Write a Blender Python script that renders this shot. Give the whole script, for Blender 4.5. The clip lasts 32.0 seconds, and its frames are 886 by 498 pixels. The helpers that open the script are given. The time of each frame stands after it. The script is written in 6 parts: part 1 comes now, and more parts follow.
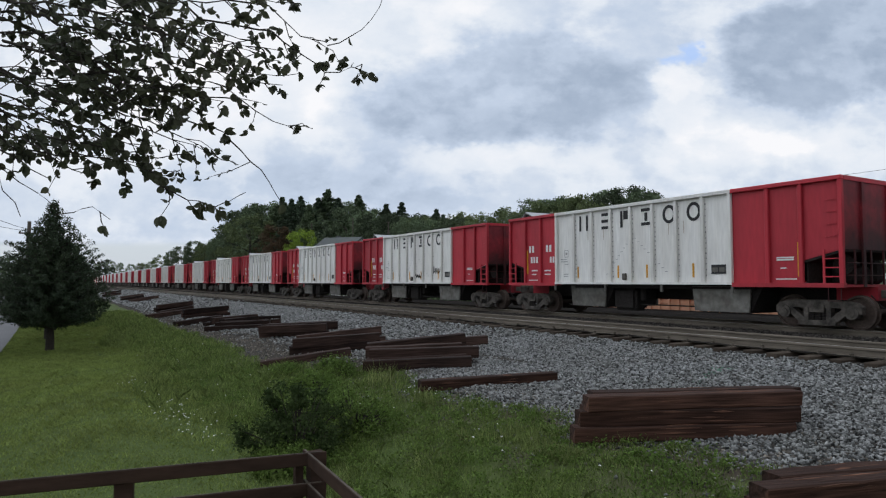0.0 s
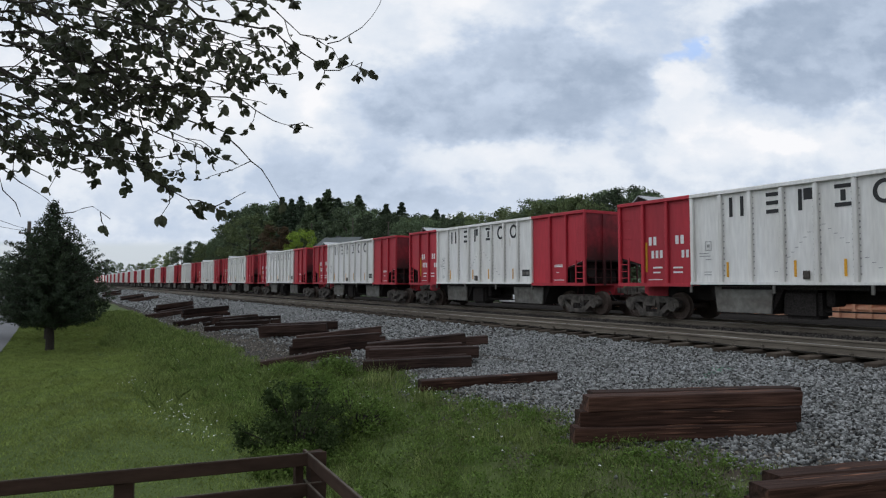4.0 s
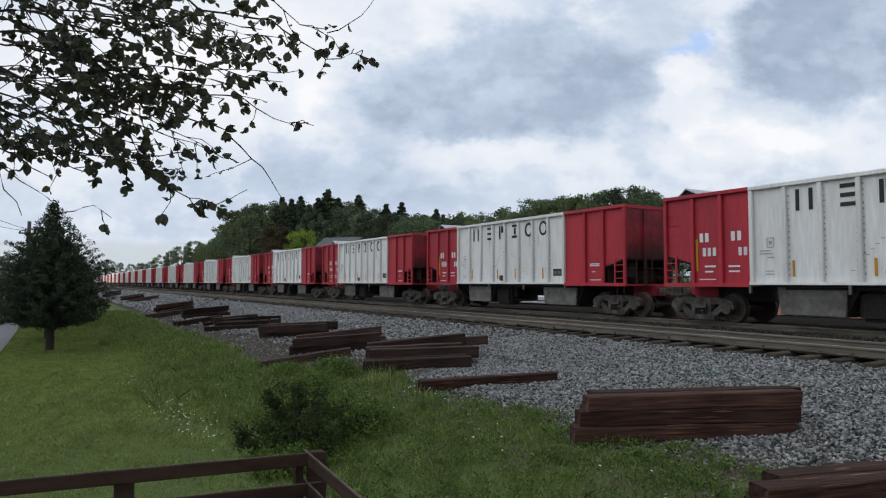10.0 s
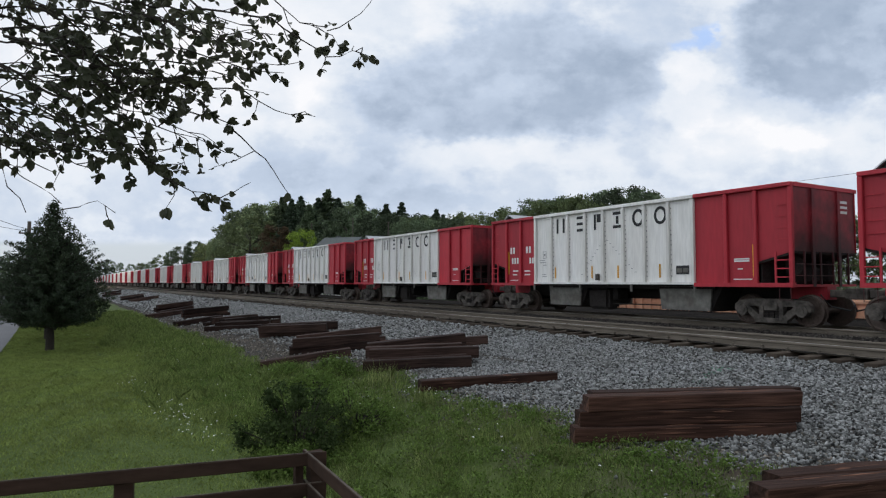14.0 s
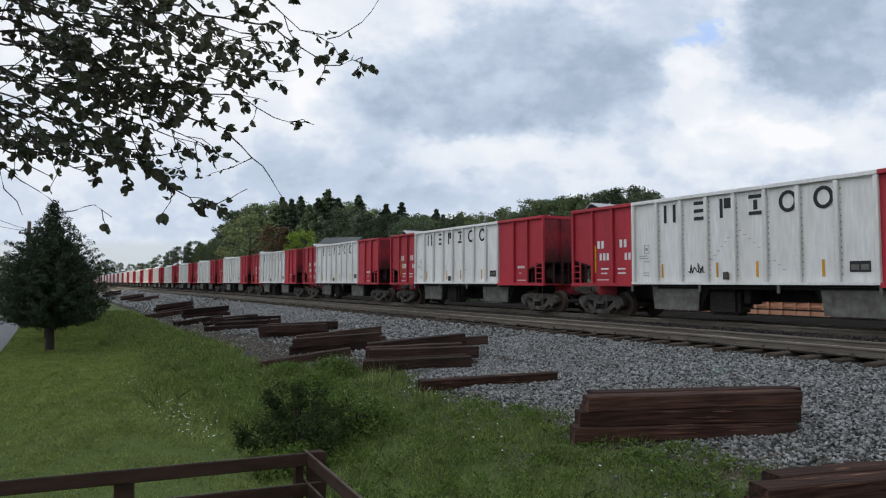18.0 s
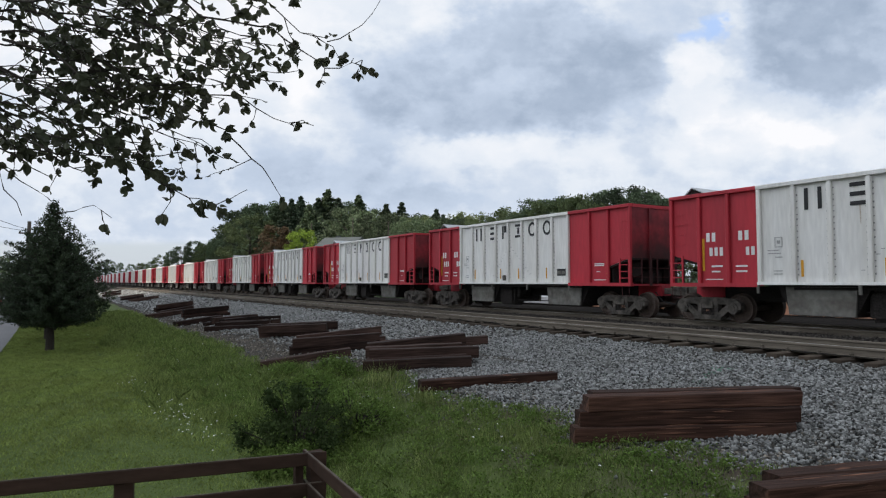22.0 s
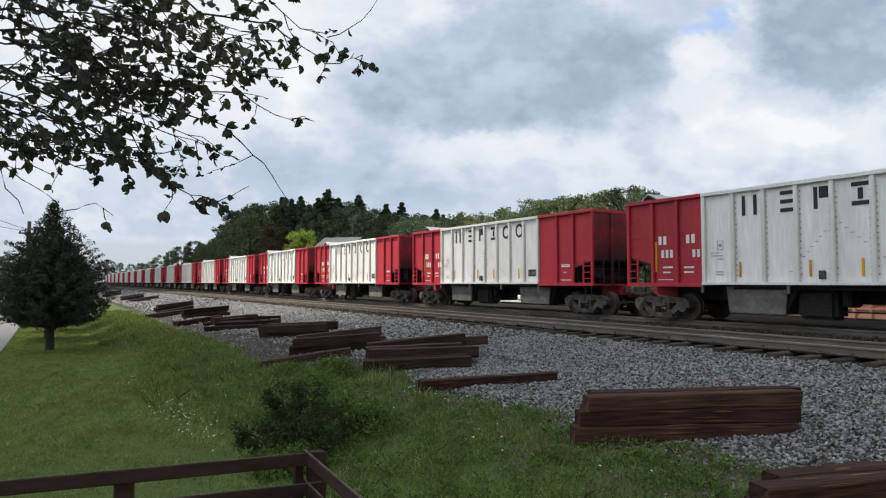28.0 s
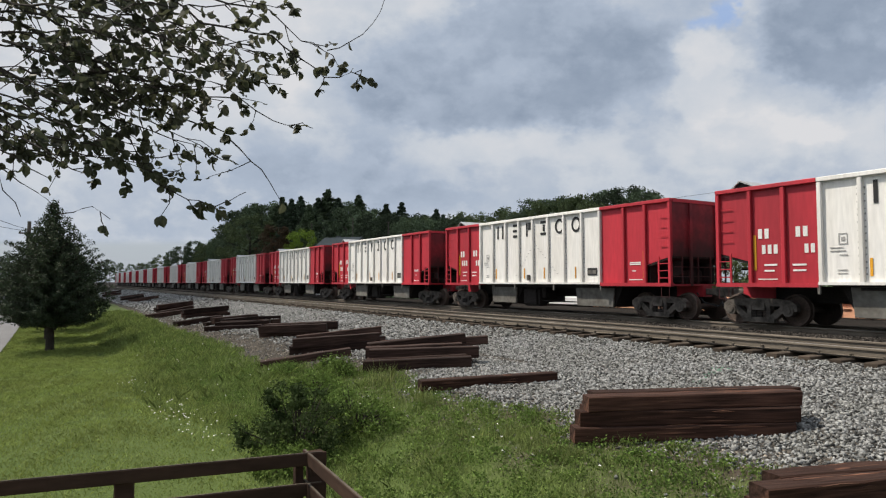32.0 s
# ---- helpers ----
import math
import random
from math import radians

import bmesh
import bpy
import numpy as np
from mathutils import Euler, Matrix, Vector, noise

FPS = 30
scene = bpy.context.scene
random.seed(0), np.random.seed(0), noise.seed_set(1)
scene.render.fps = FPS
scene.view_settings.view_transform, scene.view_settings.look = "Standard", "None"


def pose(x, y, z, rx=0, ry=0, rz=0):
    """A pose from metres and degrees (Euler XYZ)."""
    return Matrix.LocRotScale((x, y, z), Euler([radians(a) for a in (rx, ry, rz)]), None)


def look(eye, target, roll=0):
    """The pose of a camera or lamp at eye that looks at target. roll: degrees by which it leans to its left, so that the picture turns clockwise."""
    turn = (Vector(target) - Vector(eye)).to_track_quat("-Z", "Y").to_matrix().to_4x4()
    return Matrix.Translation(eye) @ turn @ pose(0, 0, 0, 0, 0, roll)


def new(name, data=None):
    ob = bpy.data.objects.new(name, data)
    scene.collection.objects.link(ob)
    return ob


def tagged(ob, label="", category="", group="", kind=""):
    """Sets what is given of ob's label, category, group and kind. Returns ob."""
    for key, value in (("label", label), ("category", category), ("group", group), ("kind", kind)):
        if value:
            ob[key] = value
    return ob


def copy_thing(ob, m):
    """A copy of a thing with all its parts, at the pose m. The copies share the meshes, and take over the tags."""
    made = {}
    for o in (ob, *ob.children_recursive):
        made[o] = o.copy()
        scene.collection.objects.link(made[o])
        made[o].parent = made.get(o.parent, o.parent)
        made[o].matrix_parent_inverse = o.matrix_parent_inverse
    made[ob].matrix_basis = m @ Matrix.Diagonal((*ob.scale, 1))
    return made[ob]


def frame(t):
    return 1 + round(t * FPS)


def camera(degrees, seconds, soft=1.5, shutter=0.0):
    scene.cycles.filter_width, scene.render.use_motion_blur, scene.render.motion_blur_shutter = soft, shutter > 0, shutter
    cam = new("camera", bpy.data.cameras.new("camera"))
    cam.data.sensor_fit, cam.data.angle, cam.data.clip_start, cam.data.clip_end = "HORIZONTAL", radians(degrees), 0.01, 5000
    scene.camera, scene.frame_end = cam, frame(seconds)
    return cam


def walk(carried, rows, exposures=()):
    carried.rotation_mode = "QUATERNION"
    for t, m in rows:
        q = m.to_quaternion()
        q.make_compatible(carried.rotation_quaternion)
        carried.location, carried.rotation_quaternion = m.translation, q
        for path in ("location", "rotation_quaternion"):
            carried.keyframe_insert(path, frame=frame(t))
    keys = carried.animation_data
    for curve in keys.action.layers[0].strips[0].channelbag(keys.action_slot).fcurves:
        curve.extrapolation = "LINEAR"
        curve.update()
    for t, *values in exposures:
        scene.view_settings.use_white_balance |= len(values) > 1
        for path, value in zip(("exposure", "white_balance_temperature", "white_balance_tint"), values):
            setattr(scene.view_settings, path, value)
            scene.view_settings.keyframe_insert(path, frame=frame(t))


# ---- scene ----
# Rail tops lie at z = 0; the train rolls along +x, y leads away from the road across the tracks.
EYE_Z = 1.18
cam = camera(68.57, 32.0, 1.2)
HEAD = math.radians(30.92)
FWD = Vector((-math.cos(HEAD), math.sin(HEAD), 0))
RGT = Vector((math.sin(HEAD), math.cos(HEAD), 0))
EYE = Vector((0, 0, EYE_Z))
VIEW = look(EYE, EYE + FWD + Vector((0, 0, math.tan(0.0510))))
walk(cam, [(0.0, VIEW), (32.0, VIEW)],
     exposures=[(0.0, 0.44, 6500, 10), (22.0, 0.47, 6500, 10), (25.5, 0.46, 6500, 10), (28.0, 0.42, 6500, 10), (30.0, 0.16, 6500, 10), (32.0, 0.02, 6500, 10)])

# ---- daylight ----
SUN_AZ = math.radians(229)
SUN_EL = math.radians(56)
world = bpy.data.worlds.new("sky")
scene.world = world
world.use_nodes = True
wn, wl = world.node_tree.nodes, world.node_tree.links
wn.clear()
w_out = wn.new("ShaderNodeOutputWorld")
w_bg = wn.new("ShaderNodeBackground")
w_sky = wn.new("ShaderNodeTexSky")
w_sky.sky_type = "NISHITA"
w_sky.sun_disc = False
w_sky.sun_elevation = SUN_EL
w_sky.sun_rotation = math.pi / 2 - SUN_AZ
w_sky.air_density, w_sky.dust_density, w_sky.ozone_density = 1.0, 2.0, 1.0
w_mix = wn.new("ShaderNodeMix")
w_mix.data_type = "RGBA"
w_mix.inputs["Factor"].default_value = 0.82
w_mix.inputs["B"].default_value = (6.4, 7.1, 7.9, 1)
wl.new(w_sky.outputs["Color"], w_mix.inputs["A"])
wl.new(w_mix.outputs["Result"], w_bg.inputs["Color"])
w_bg.inputs["Strength"].default_value = 0.075
wl.new(w_bg.outputs["Background"], w_out.inputs["Surface"])
sun_data = bpy.data.lights.new("sun", "SUN")
sun_data.energy, sun_data.angle, sun_data.color = 5.0, math.radians(0.6), (1.0, 0.91, 0.78)
sun = new("sun", sun_data)
sun_dir = Vector((math.cos(SUN_AZ) * math.cos(SUN_EL), math.sin(SUN_AZ) * math.cos(SUN_EL), math.sin(SUN_EL)))
sun.matrix_world = look(sun_dir * 60, (0, 0, 0))

# ---- materials ----


def material(name, base, rough=0.7, metal=0.0, spread=0.25, grain=30.0, blotch=1.2, bump=0.2, second=None, island=0.0,
             stretch=(1, 1, 1), amount=0.5, spec=0.3, transmit=0.0, piece=0.0):
    """A surface with fine grain and broad blotches, both in metres of the thing's own space."""
    m = bpy.data.materials.new(name)
    m.use_nodes = True
    nt = m.node_tree
    n, l = nt.nodes, nt.links
    bsdf = n["Principled BSDF"]
    co = n.new("ShaderNodeTexCoord")
    mp = n.new("ShaderNodeMapping")
    mp.inputs["Scale"].default_value = stretch
    l.new(co.outputs["Object"], mp.inputs["Vector"])
    fine = n.new("ShaderNodeTexNoise")
    fine.inputs["Scale"].default_value, fine.inputs["Detail"].default_value = grain, 6
    broad = n.new("ShaderNodeTexNoise")
    broad.inputs["Scale"].default_value, broad.inputs["Detail"].default_value = blotch, 5
    l.new(mp.outputs["Vector"], fine.inputs["Vector"])
    l.new(mp.outputs["Vector"], broad.inputs["Vector"])
    ramp = n.new("ShaderNodeValToRGB")
    ramp.color_ramp.elements[0].position, ramp.color_ramp.elements[1].position = 0.35, 0.68
    l.new(broad.outputs["Fac"], ramp.inputs["Fac"])
    two = n.new("ShaderNodeMix")
    two.data_type = "RGBA"
    second = second or tuple(c * 0.7 for c in base)
    two.inputs["A"].default_value = (*base, 1)
    two.inputs["B"].default_value = (*second, 1)
    mul = n.new("ShaderNodeMath")
    mul.operation = "MULTIPLY"
    mul.inputs[1].default_value = amount
    l.new(ramp.outputs["Color"], mul.inputs[0])
    l.new(mul.outputs[0], two.inputs["Factor"])
    rng = n.new("ShaderNodeMapRange")
    rng.inputs["From Min"].default_value, rng.inputs["From Max"].default_value = 0.3, 0.7
    rng.inputs["To Min"].default_value, rng.inputs["To Max"].default_value = 1 - spread, 1 + spread
    l.new(fine.outputs["Fac"], rng.inputs["Value"])
    value = rng.outputs["Result"]
    for want, node, out in ((island, "ShaderNodeNewGeometry", "Random Per Island"), (piece, "ShaderNodeObjectInfo", "Random")):
        if want:
            g = n.new(node)
            r2 = n.new("ShaderNodeMapRange")
            r2.inputs["To Min"].default_value, r2.inputs["To Max"].default_value = 1 - want, 1 + want
            l.new(g.outputs[out], r2.inputs["Value"])
            mm = n.new("ShaderNodeMath")
            mm.operation = "MULTIPLY"
            l.new(value, mm.inputs[0])
            l.new(r2.outputs["Result"], mm.inputs[1])
            value = mm.outputs[0]
    sc = n.new("ShaderNodeVectorMath")
    sc.operation = "SCALE"
    l.new(two.outputs["Result"], sc.inputs[0])
    l.new(value, sc.inputs["Scale"])
    l.new(sc.outputs["Vector"], bsdf.inputs["Base Color"])
    bsdf.inputs["Roughness"].default_value = rough
    bsdf.inputs["Metallic"].default_value = metal
    bsdf.inputs["Specular IOR Level"].default_value = spec
    if transmit:
        tr = n.new("ShaderNodeBsdfTranslucent")
        mx = n.new("ShaderNodeMixShader")
        mx.inputs["Fac"].default_value = transmit
        l.new(sc.outputs["Vector"], tr.inputs["Color"])
        l.new(bsdf.outputs["BSDF"], mx.inputs[1])
        l.new(tr.outputs["BSDF"], mx.inputs[2])
        l.new(mx.outputs["Shader"], n["Material Output"].inputs["Surface"])
    if bump:
        b = n.new("ShaderNodeBump")
        b.inputs["Strength"].default_value = bump
        b.inputs["Distance"].default_value = 0.02
        l.new(fine.outputs["Fac"], b.inputs["Height"])
        l.new(b.outputs["Normal"], bsdf.inputs["Normal"])
    return m


M_LAWN = material("mown_lawn", (0.076, 0.104, 0.03), 0.9, grain=60, blotch=0.35, second=(0.045, 0.075, 0.018), spread=0.3, bump=0.5, spec=0.1)


def add_soil(m, y0, y1, soil):
    """Bare gravelly soil that shows through between the lawn and the stones."""
    n, l = m.node_tree.nodes, m.node_tree.links
    bsdf = n["Principled BSDF"]
    old = bsdf.inputs["Base Color"].links[0].from_socket
    co, sep = n.new("ShaderNodeTexCoord"), n.new("ShaderNodeSeparateXYZ")
    l.new(co.outputs["Object"], sep.inputs["Vector"])
    tx = n.new("ShaderNodeTexNoise")
    tx.inputs["Scale"].default_value, tx.inputs["Detail"].default_value = 1.1, 7
    l.new(co.outputs["Object"], tx.inputs["Vector"])
    add = n.new("ShaderNodeMath")
    add.operation = "MULTIPLY_ADD"
    add.inputs[1].default_value = 5.0
    l.new(tx.outputs["Fac"], add.inputs[0])
    l.new(sep.outputs["Y"], add.inputs[2])
    rg = n.new("ShaderNodeMapRange")
    rg.inputs["From Min"].default_value, rg.inputs["From Max"].default_value = y0 + 2.5, y1 + 2.5
    l.new(add.outputs[0], rg.inputs["Value"])
    mx = n.new("ShaderNodeMix")
    mx.data_type = "RGBA"
    mx.inputs["B"].default_value = (*soil, 1)
    l.new(rg.outputs["Result"], mx.inputs["Factor"])
    l.new(old, mx.inputs["A"])
    l.new(mx.outputs["Result"], bsdf.inputs["Base Color"])


add_soil(M_LAWN, 4.2, 6.4, (0.075, 0.06, 0.046))
M_GRASS = material("grass_blades", (0.225, 0.285, 0.078), 0.75, grain=3, blotch=0.5, second=(0.17, 0.19, 0.055), island=0.3, bump=0, spec=0.2, transmit=0.3)
M_MEADOW = material("weed_blades", (0.15, 0.205, 0.057), 0.75, grain=3, blotch=0.7, second=(0.2, 0.235, 0.08), island=0.55, bump=0, spec=0.2, transmit=0.3)
M_TALL = material("tall_grass_blades", (0.19, 0.255, 0.075), 0.75, grain=3, blotch=0.9, second=(0.27, 0.25, 0.12), island=0.5, bump=0, spec=0.2, transmit=0.3)
M_STONE = material("ballast_stone", (0.19, 0.193, 0.19), 0.85, grain=40, blotch=0.9, second=(0.128, 0.128, 0.118), island=0.9, bump=0.3, amount=0.6, spec=0.2)
M_GRAVEL = material("brown_gravel", (0.18, 0.16, 0.135), 0.9, grain=40, blotch=0.9, second=(0.1, 0.085, 0.066), island=0.8, bump=0.3, spec=0.15)
M_BED = material("ballast_bed", (0.07, 0.064, 0.057), 0.95, grain=24, blotch=0.6, second=(0.05, 0.045, 0.039), spread=0.75, bump=1.0, spec=0.0)
M_GRIT_SHADE = material("dirty_ballast_train_shade", (0.032, 0.029, 0.027), 0.95, grain=26, blotch=0.7, second=(0.014, 0.013, 0.012), spread=0.7, bump=0.9, spec=0.0)
M_GRIMY = material("grimy_stone", (0.062, 0.055, 0.049), 0.95, grain=40, blotch=0.9, second=(0.022, 0.02, 0.018), island=0.7, bump=0.2, spec=0.1)
M_WORN = material("worn_board_edge", (0.085, 0.068, 0.05), 0.85, grain=22, blotch=5, second=(0.022, 0.015, 0.012), stretch=(0.4, 0.4, 1), bump=0.4, amount=1.0)
M_ROAD = material("asphalt", (0.16, 0.16, 0.165), 0.9, grain=60, blotch=0.5, second=(0.12, 0.12, 0.125), bump=0.2)
M_CREO = material("creosoted_tie", (0.031, 0.0182, 0.0145), 0.8, grain=26, blotch=3.0, second=(0.095, 0.046, 0.031), stretch=(0.06, 1, 1), piece=0.4, bump=0.7, amount=0.9, spread=0.6, spec=0.12)
M_TIMBER = material("weathered_timber", (0.021, 0.0152, 0.0132), 0.85, grain=26, blotch=3.0, second=(0.062, 0.035, 0.027), stretch=(0.06, 1, 1), piece=0.6, bump=0.7, amount=0.9, spread=0.6, spec=0.12)
M_SPLINTER = material("torn_wood", (0.15, 0.072, 0.045), 0.9, grain=30, blotch=6, second=(0.07, 0.035, 0.024), stretch=(0.1, 1, 1), bump=0.4, piece=0.4)
M_TIE_OLD = material("track_tie", (0.05, 0.039, 0.031), 0.9, grain=10, blotch=2.0, second=(0.095, 0.077, 0.06), stretch=(1, 0.12, 1), piece=0.25, bump=0.5, spec=0.05)
M_RAIL = material("rail_steel", (0.17, 0.146, 0.118), 0.85, 0.0, grain=20, blotch=1.0, second=(0.07, 0.057, 0.046), bump=0.2, stretch=(0.1, 1, 1), spec=0.1)
M_HEAD = material("worn_rail_head", (0.34, 0.32, 0.3), 0.45, 0.4, grain=20, blotch=0.8, bump=0.05, stretch=(0.05, 1, 1))
M_FENCE = material("stained_fence", (0.032, 0.02, 0.0155), 0.85, grain=14, blotch=2.5, second=(0.075, 0.045, 0.033), stretch=(0.3, 0.3, 1), bump=0.4, piece=0.15, spec=0.08)
M_RED = material("red_car_paint", (0.45, 0.03, 0.045), 0.55, grain=9, blotch=0.7, second=(0.28, 0.024, 0.035), spread=0.1, bump=0.06, piece=0.12, stretch=(1.2, 1.2, 0.2), amount=0.65)
# red with soot, and the shade of the car ends put into the colour
M_SOOT_SHADE = material("sooty_shaded_red", (0.34, 0.028, 0.04), 0.6, grain=7, blotch=1.3, second=(0.13, 0.02, 0.026), spread=0.15, bump=0.06, amount=0.9, piece=0.2)


def add_soot_shade(m, low, high, soot):
    """Soot and the shade between cars, painted over the lower part of a sheet, ragged at its upper edge."""
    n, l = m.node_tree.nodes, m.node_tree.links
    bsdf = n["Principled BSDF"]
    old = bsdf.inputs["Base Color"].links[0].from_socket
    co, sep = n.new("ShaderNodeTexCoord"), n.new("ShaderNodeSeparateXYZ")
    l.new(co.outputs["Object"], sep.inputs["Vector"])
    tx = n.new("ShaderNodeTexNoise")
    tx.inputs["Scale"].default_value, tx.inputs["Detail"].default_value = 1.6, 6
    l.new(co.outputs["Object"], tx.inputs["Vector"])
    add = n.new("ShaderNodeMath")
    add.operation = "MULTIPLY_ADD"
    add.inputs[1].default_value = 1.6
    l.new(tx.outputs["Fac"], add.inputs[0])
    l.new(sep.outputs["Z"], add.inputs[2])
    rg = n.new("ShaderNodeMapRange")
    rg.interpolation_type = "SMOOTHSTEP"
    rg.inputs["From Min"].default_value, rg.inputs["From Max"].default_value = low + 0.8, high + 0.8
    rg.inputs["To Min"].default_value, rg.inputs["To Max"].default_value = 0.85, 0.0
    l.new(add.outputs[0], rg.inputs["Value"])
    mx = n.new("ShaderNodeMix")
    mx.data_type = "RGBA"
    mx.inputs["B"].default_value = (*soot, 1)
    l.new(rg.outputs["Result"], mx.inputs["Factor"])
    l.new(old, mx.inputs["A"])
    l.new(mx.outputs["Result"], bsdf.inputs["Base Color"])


add_soot_shade(M_SOOT_SHADE, 1.9, 3.0, (0.03, 0.017, 0.017))
M_WHITE = material("white_car_paint", (0.76, 0.75, 0.725), 0.6, grain=9, blotch=1.5, second=(0.55, 0.52, 0.46), spread=0.09, bump=0.06, piece=0.08, stretch=(1.4, 1.4, 0.2), amount=0.4)
M_BLACK = material("black_paint", (0.025, 0.025, 0.026), 0.6, spread=0.2, bump=0.05)
M_FADED = material("faded_stencil", (0.36, 0.355, 0.345), 0.7, grain=30, spread=0.35, bump=0)
M_MARK = material("white_stencil", (0.75, 0.74, 0.72), 0.6, spread=0.15, bump=0)
M_YELLOW = material("yellow_tape", (0.62, 0.3, 0.02), 0.5, spread=0.15, bump=0, piece=0.2)
M_UNDER = material("grimy_underframe", (0.035, 0.031, 0.029), 0.9, spread=0.4, bump=0.3, spec=0.08)
M_CHUTE = material("dusty_chute_steel", (0.165, 0.16, 0.145), 0.85, grain=6, blotch=2.4, spread=0.25, second=(0.085, 0.076, 0.064), amount=0.8, bump=0.15, piece=0.15)
M_TRUCK = material("dusty_truck_steel", (0.125, 0.11, 0.095), 0.85, grain=14, blotch=5, second=(0.03, 0.026, 0.023), amount=0.9, bump=0.25, piece=0.2)
M_WHEEL = material("wheel_steel", (0.095, 0.07, 0.058), 0.7, 0.2, grain=20, blotch=4, bump=0.1)
M_HOOD = material("galvanised_hood", (0.45, 0.46, 0.47), 0.5, 0.4, spread=0.1, bump=0.05)
M_BARK = material("bark", (0.035, 0.029, 0.024), 0.95, grain=22, blotch=3, second=(0.065, 0.056, 0.045), stretch=(1, 1, 0.25), bump=0.8)
M_LEAF = material("broad_leaf", (0.06, 0.07, 0.042), 0.5, grain=12, blotch=2, second=(0.1, 0.088, 0.05), island=0.4, bump=0, transmit=0.45)
M_NEEDLE = material("conifer_needles", (0.028, 0.044, 0.023), 0.7, grain=6, blotch=0.8, second=(0.05, 0.068, 0.03), island=0.45, bump=0, transmit=0.15)
M_SHRUB = material("shrub_leaf", (0.041, 0.064, 0.022), 0.75, grain=8, blotch=1.5, second=(0.06, 0.08, 0.026), island=0.5, bump=0, transmit=0.25, spec=0.1)
M_CLOVER = material("clover_leaf", (0.1, 0.16, 0.038), 0.8, grain=8, blotch=0.8, second=(0.14, 0.18, 0.048), island=0.5, bump=0, transmit=0.3, spec=0.1)
M_WOOD_A = material("far_leaf_mid", (0.095, 0.128, 0.068), 0.8, grain=2, blotch=0.25, second=(0.07, 0.1, 0.056), island=0.5, bump=0, piece=0.45, transmit=0.2)
M_WOOD_B = material("far_leaf_light", (0.13, 0.165, 0.068), 0.8, grain=2, blotch=0.25, second=(0.1, 0.13, 0.056), island=0.4, bump=0, piece=0.25, transmit=0.2)
M_WOOD_C = material("far_needles", (0.07, 0.1, 0.06), 0.8, grain=2, blotch=0.25, second=(0.052, 0.08, 0.048), island=0.4, bump=0, piece=0.25)
M_LIME = material("lime_leaf", (0.24, 0.34, 0.055), 0.8, grain=3, blotch=0.4, second=(0.17, 0.24, 0.03), island=0.35, bump=0, transmit=0.3)
M_RUSSET = material("russet_leaf", (0.09, 0.055, 0.03), 0.8, grain=3, blotch=0.4, second=(0.05, 0.05, 0.025), island=0.4, bump=0, transmit=0.2)
M_ORANGE = material("orange_paint", (0.72, 0.4, 0.26), 0.6, grain=12, blotch=1.5, second=(0.55, 0.27, 0.16), spread=0.1, bump=0.1)
M_PALE = material("pale_sheet_metal", (0.7, 0.7, 0.7), 0.6, spread=0.06, bump=0.03)
M_ROOF = material("grey_shingle", (0.1, 0.11, 0.108), 0.9, grain=8, blotch=0.6, bump=0.3)
M_SIDING = material("white_siding", (0.75, 0.75, 0.74), 0.7, spread=0.05, bump=0.05)
M_PETAL = material("white_petal", (0.8, 0.8, 0.76), 0.7, spread=0.1, bump=0)
M_POLE = material("weathered_pole", (0.11, 0.095, 0.08), 0.9, grain=20, blotch=2, stretch=(1, 1, 0.15), bump=0.3)
M_CABLE = material("cable_sheath", (0.02, 0.02, 0.022), 0.6, spread=0.1, bump=0)
M_GLASS = material("dark_pane", (0.03, 0.035, 0.04), 0.08, spread=0.05, bump=0, spec=0.6)
M_GREENPAINT = material("faded_green_spray", (0.09, 0.19, 0.13), 0.8, grain=40, blotch=2, second=(0.15, 0.17, 0.16), island=0.4, bump=0.2)

# ---- building helpers ----


def link_mesh(name, bm, mat, parent=None, label=""):
    me = bpy.data.meshes.new(name)
    bm.to_mesh(me)
    bm.free()
    me.materials.append(mat)
    ob = new(name, me)
    if parent:
        ob.parent = parent
    if label:
        ob["label"] = label
    return ob


def part(name, bm, mat, parent, label=""):
    return link_mesh(name, bm, mat, parent, label)


def again(name, source, parent, m=None):
    """Another object on the mesh of source."""
    ob = new(name, source.data)
    ob.parent = parent
    if m is not None:
        ob.matrix_basis = m
    return ob


def from_arrays(name, verts, faces, mat, parent=None, smooth=False):
    me = bpy.data.meshes.new(name)
    verts = np.asarray(verts, dtype=np.float32)
    faces = np.asarray(faces, dtype=np.int32)
    k = faces.shape[1]
    me.vertices.add(len(verts))
    me.vertices.foreach_set("co", verts.ravel())
    me.loops.add(faces.size)
    me.loops.foreach_set("vertex_index", faces.ravel())
    me.polygons.add(len(faces))
    me.polygons.foreach_set("loop_start", np.arange(0, faces.size, k, dtype=np.int32))
    if smooth:
        me.polygons.foreach_set("use_smooth", np.ones(len(faces), dtype=bool))
    me.update(calc_edges=True)
    me.materials.append(mat)
    ob = new(name, me)
    if parent:
        ob.parent = parent
    return ob


def thing(name, m, label, category, group=""):
    ob = new(name)
    ob.empty_display_size = 0.2
    ob.matrix_basis = m
    return tagged(ob, label, category, group)


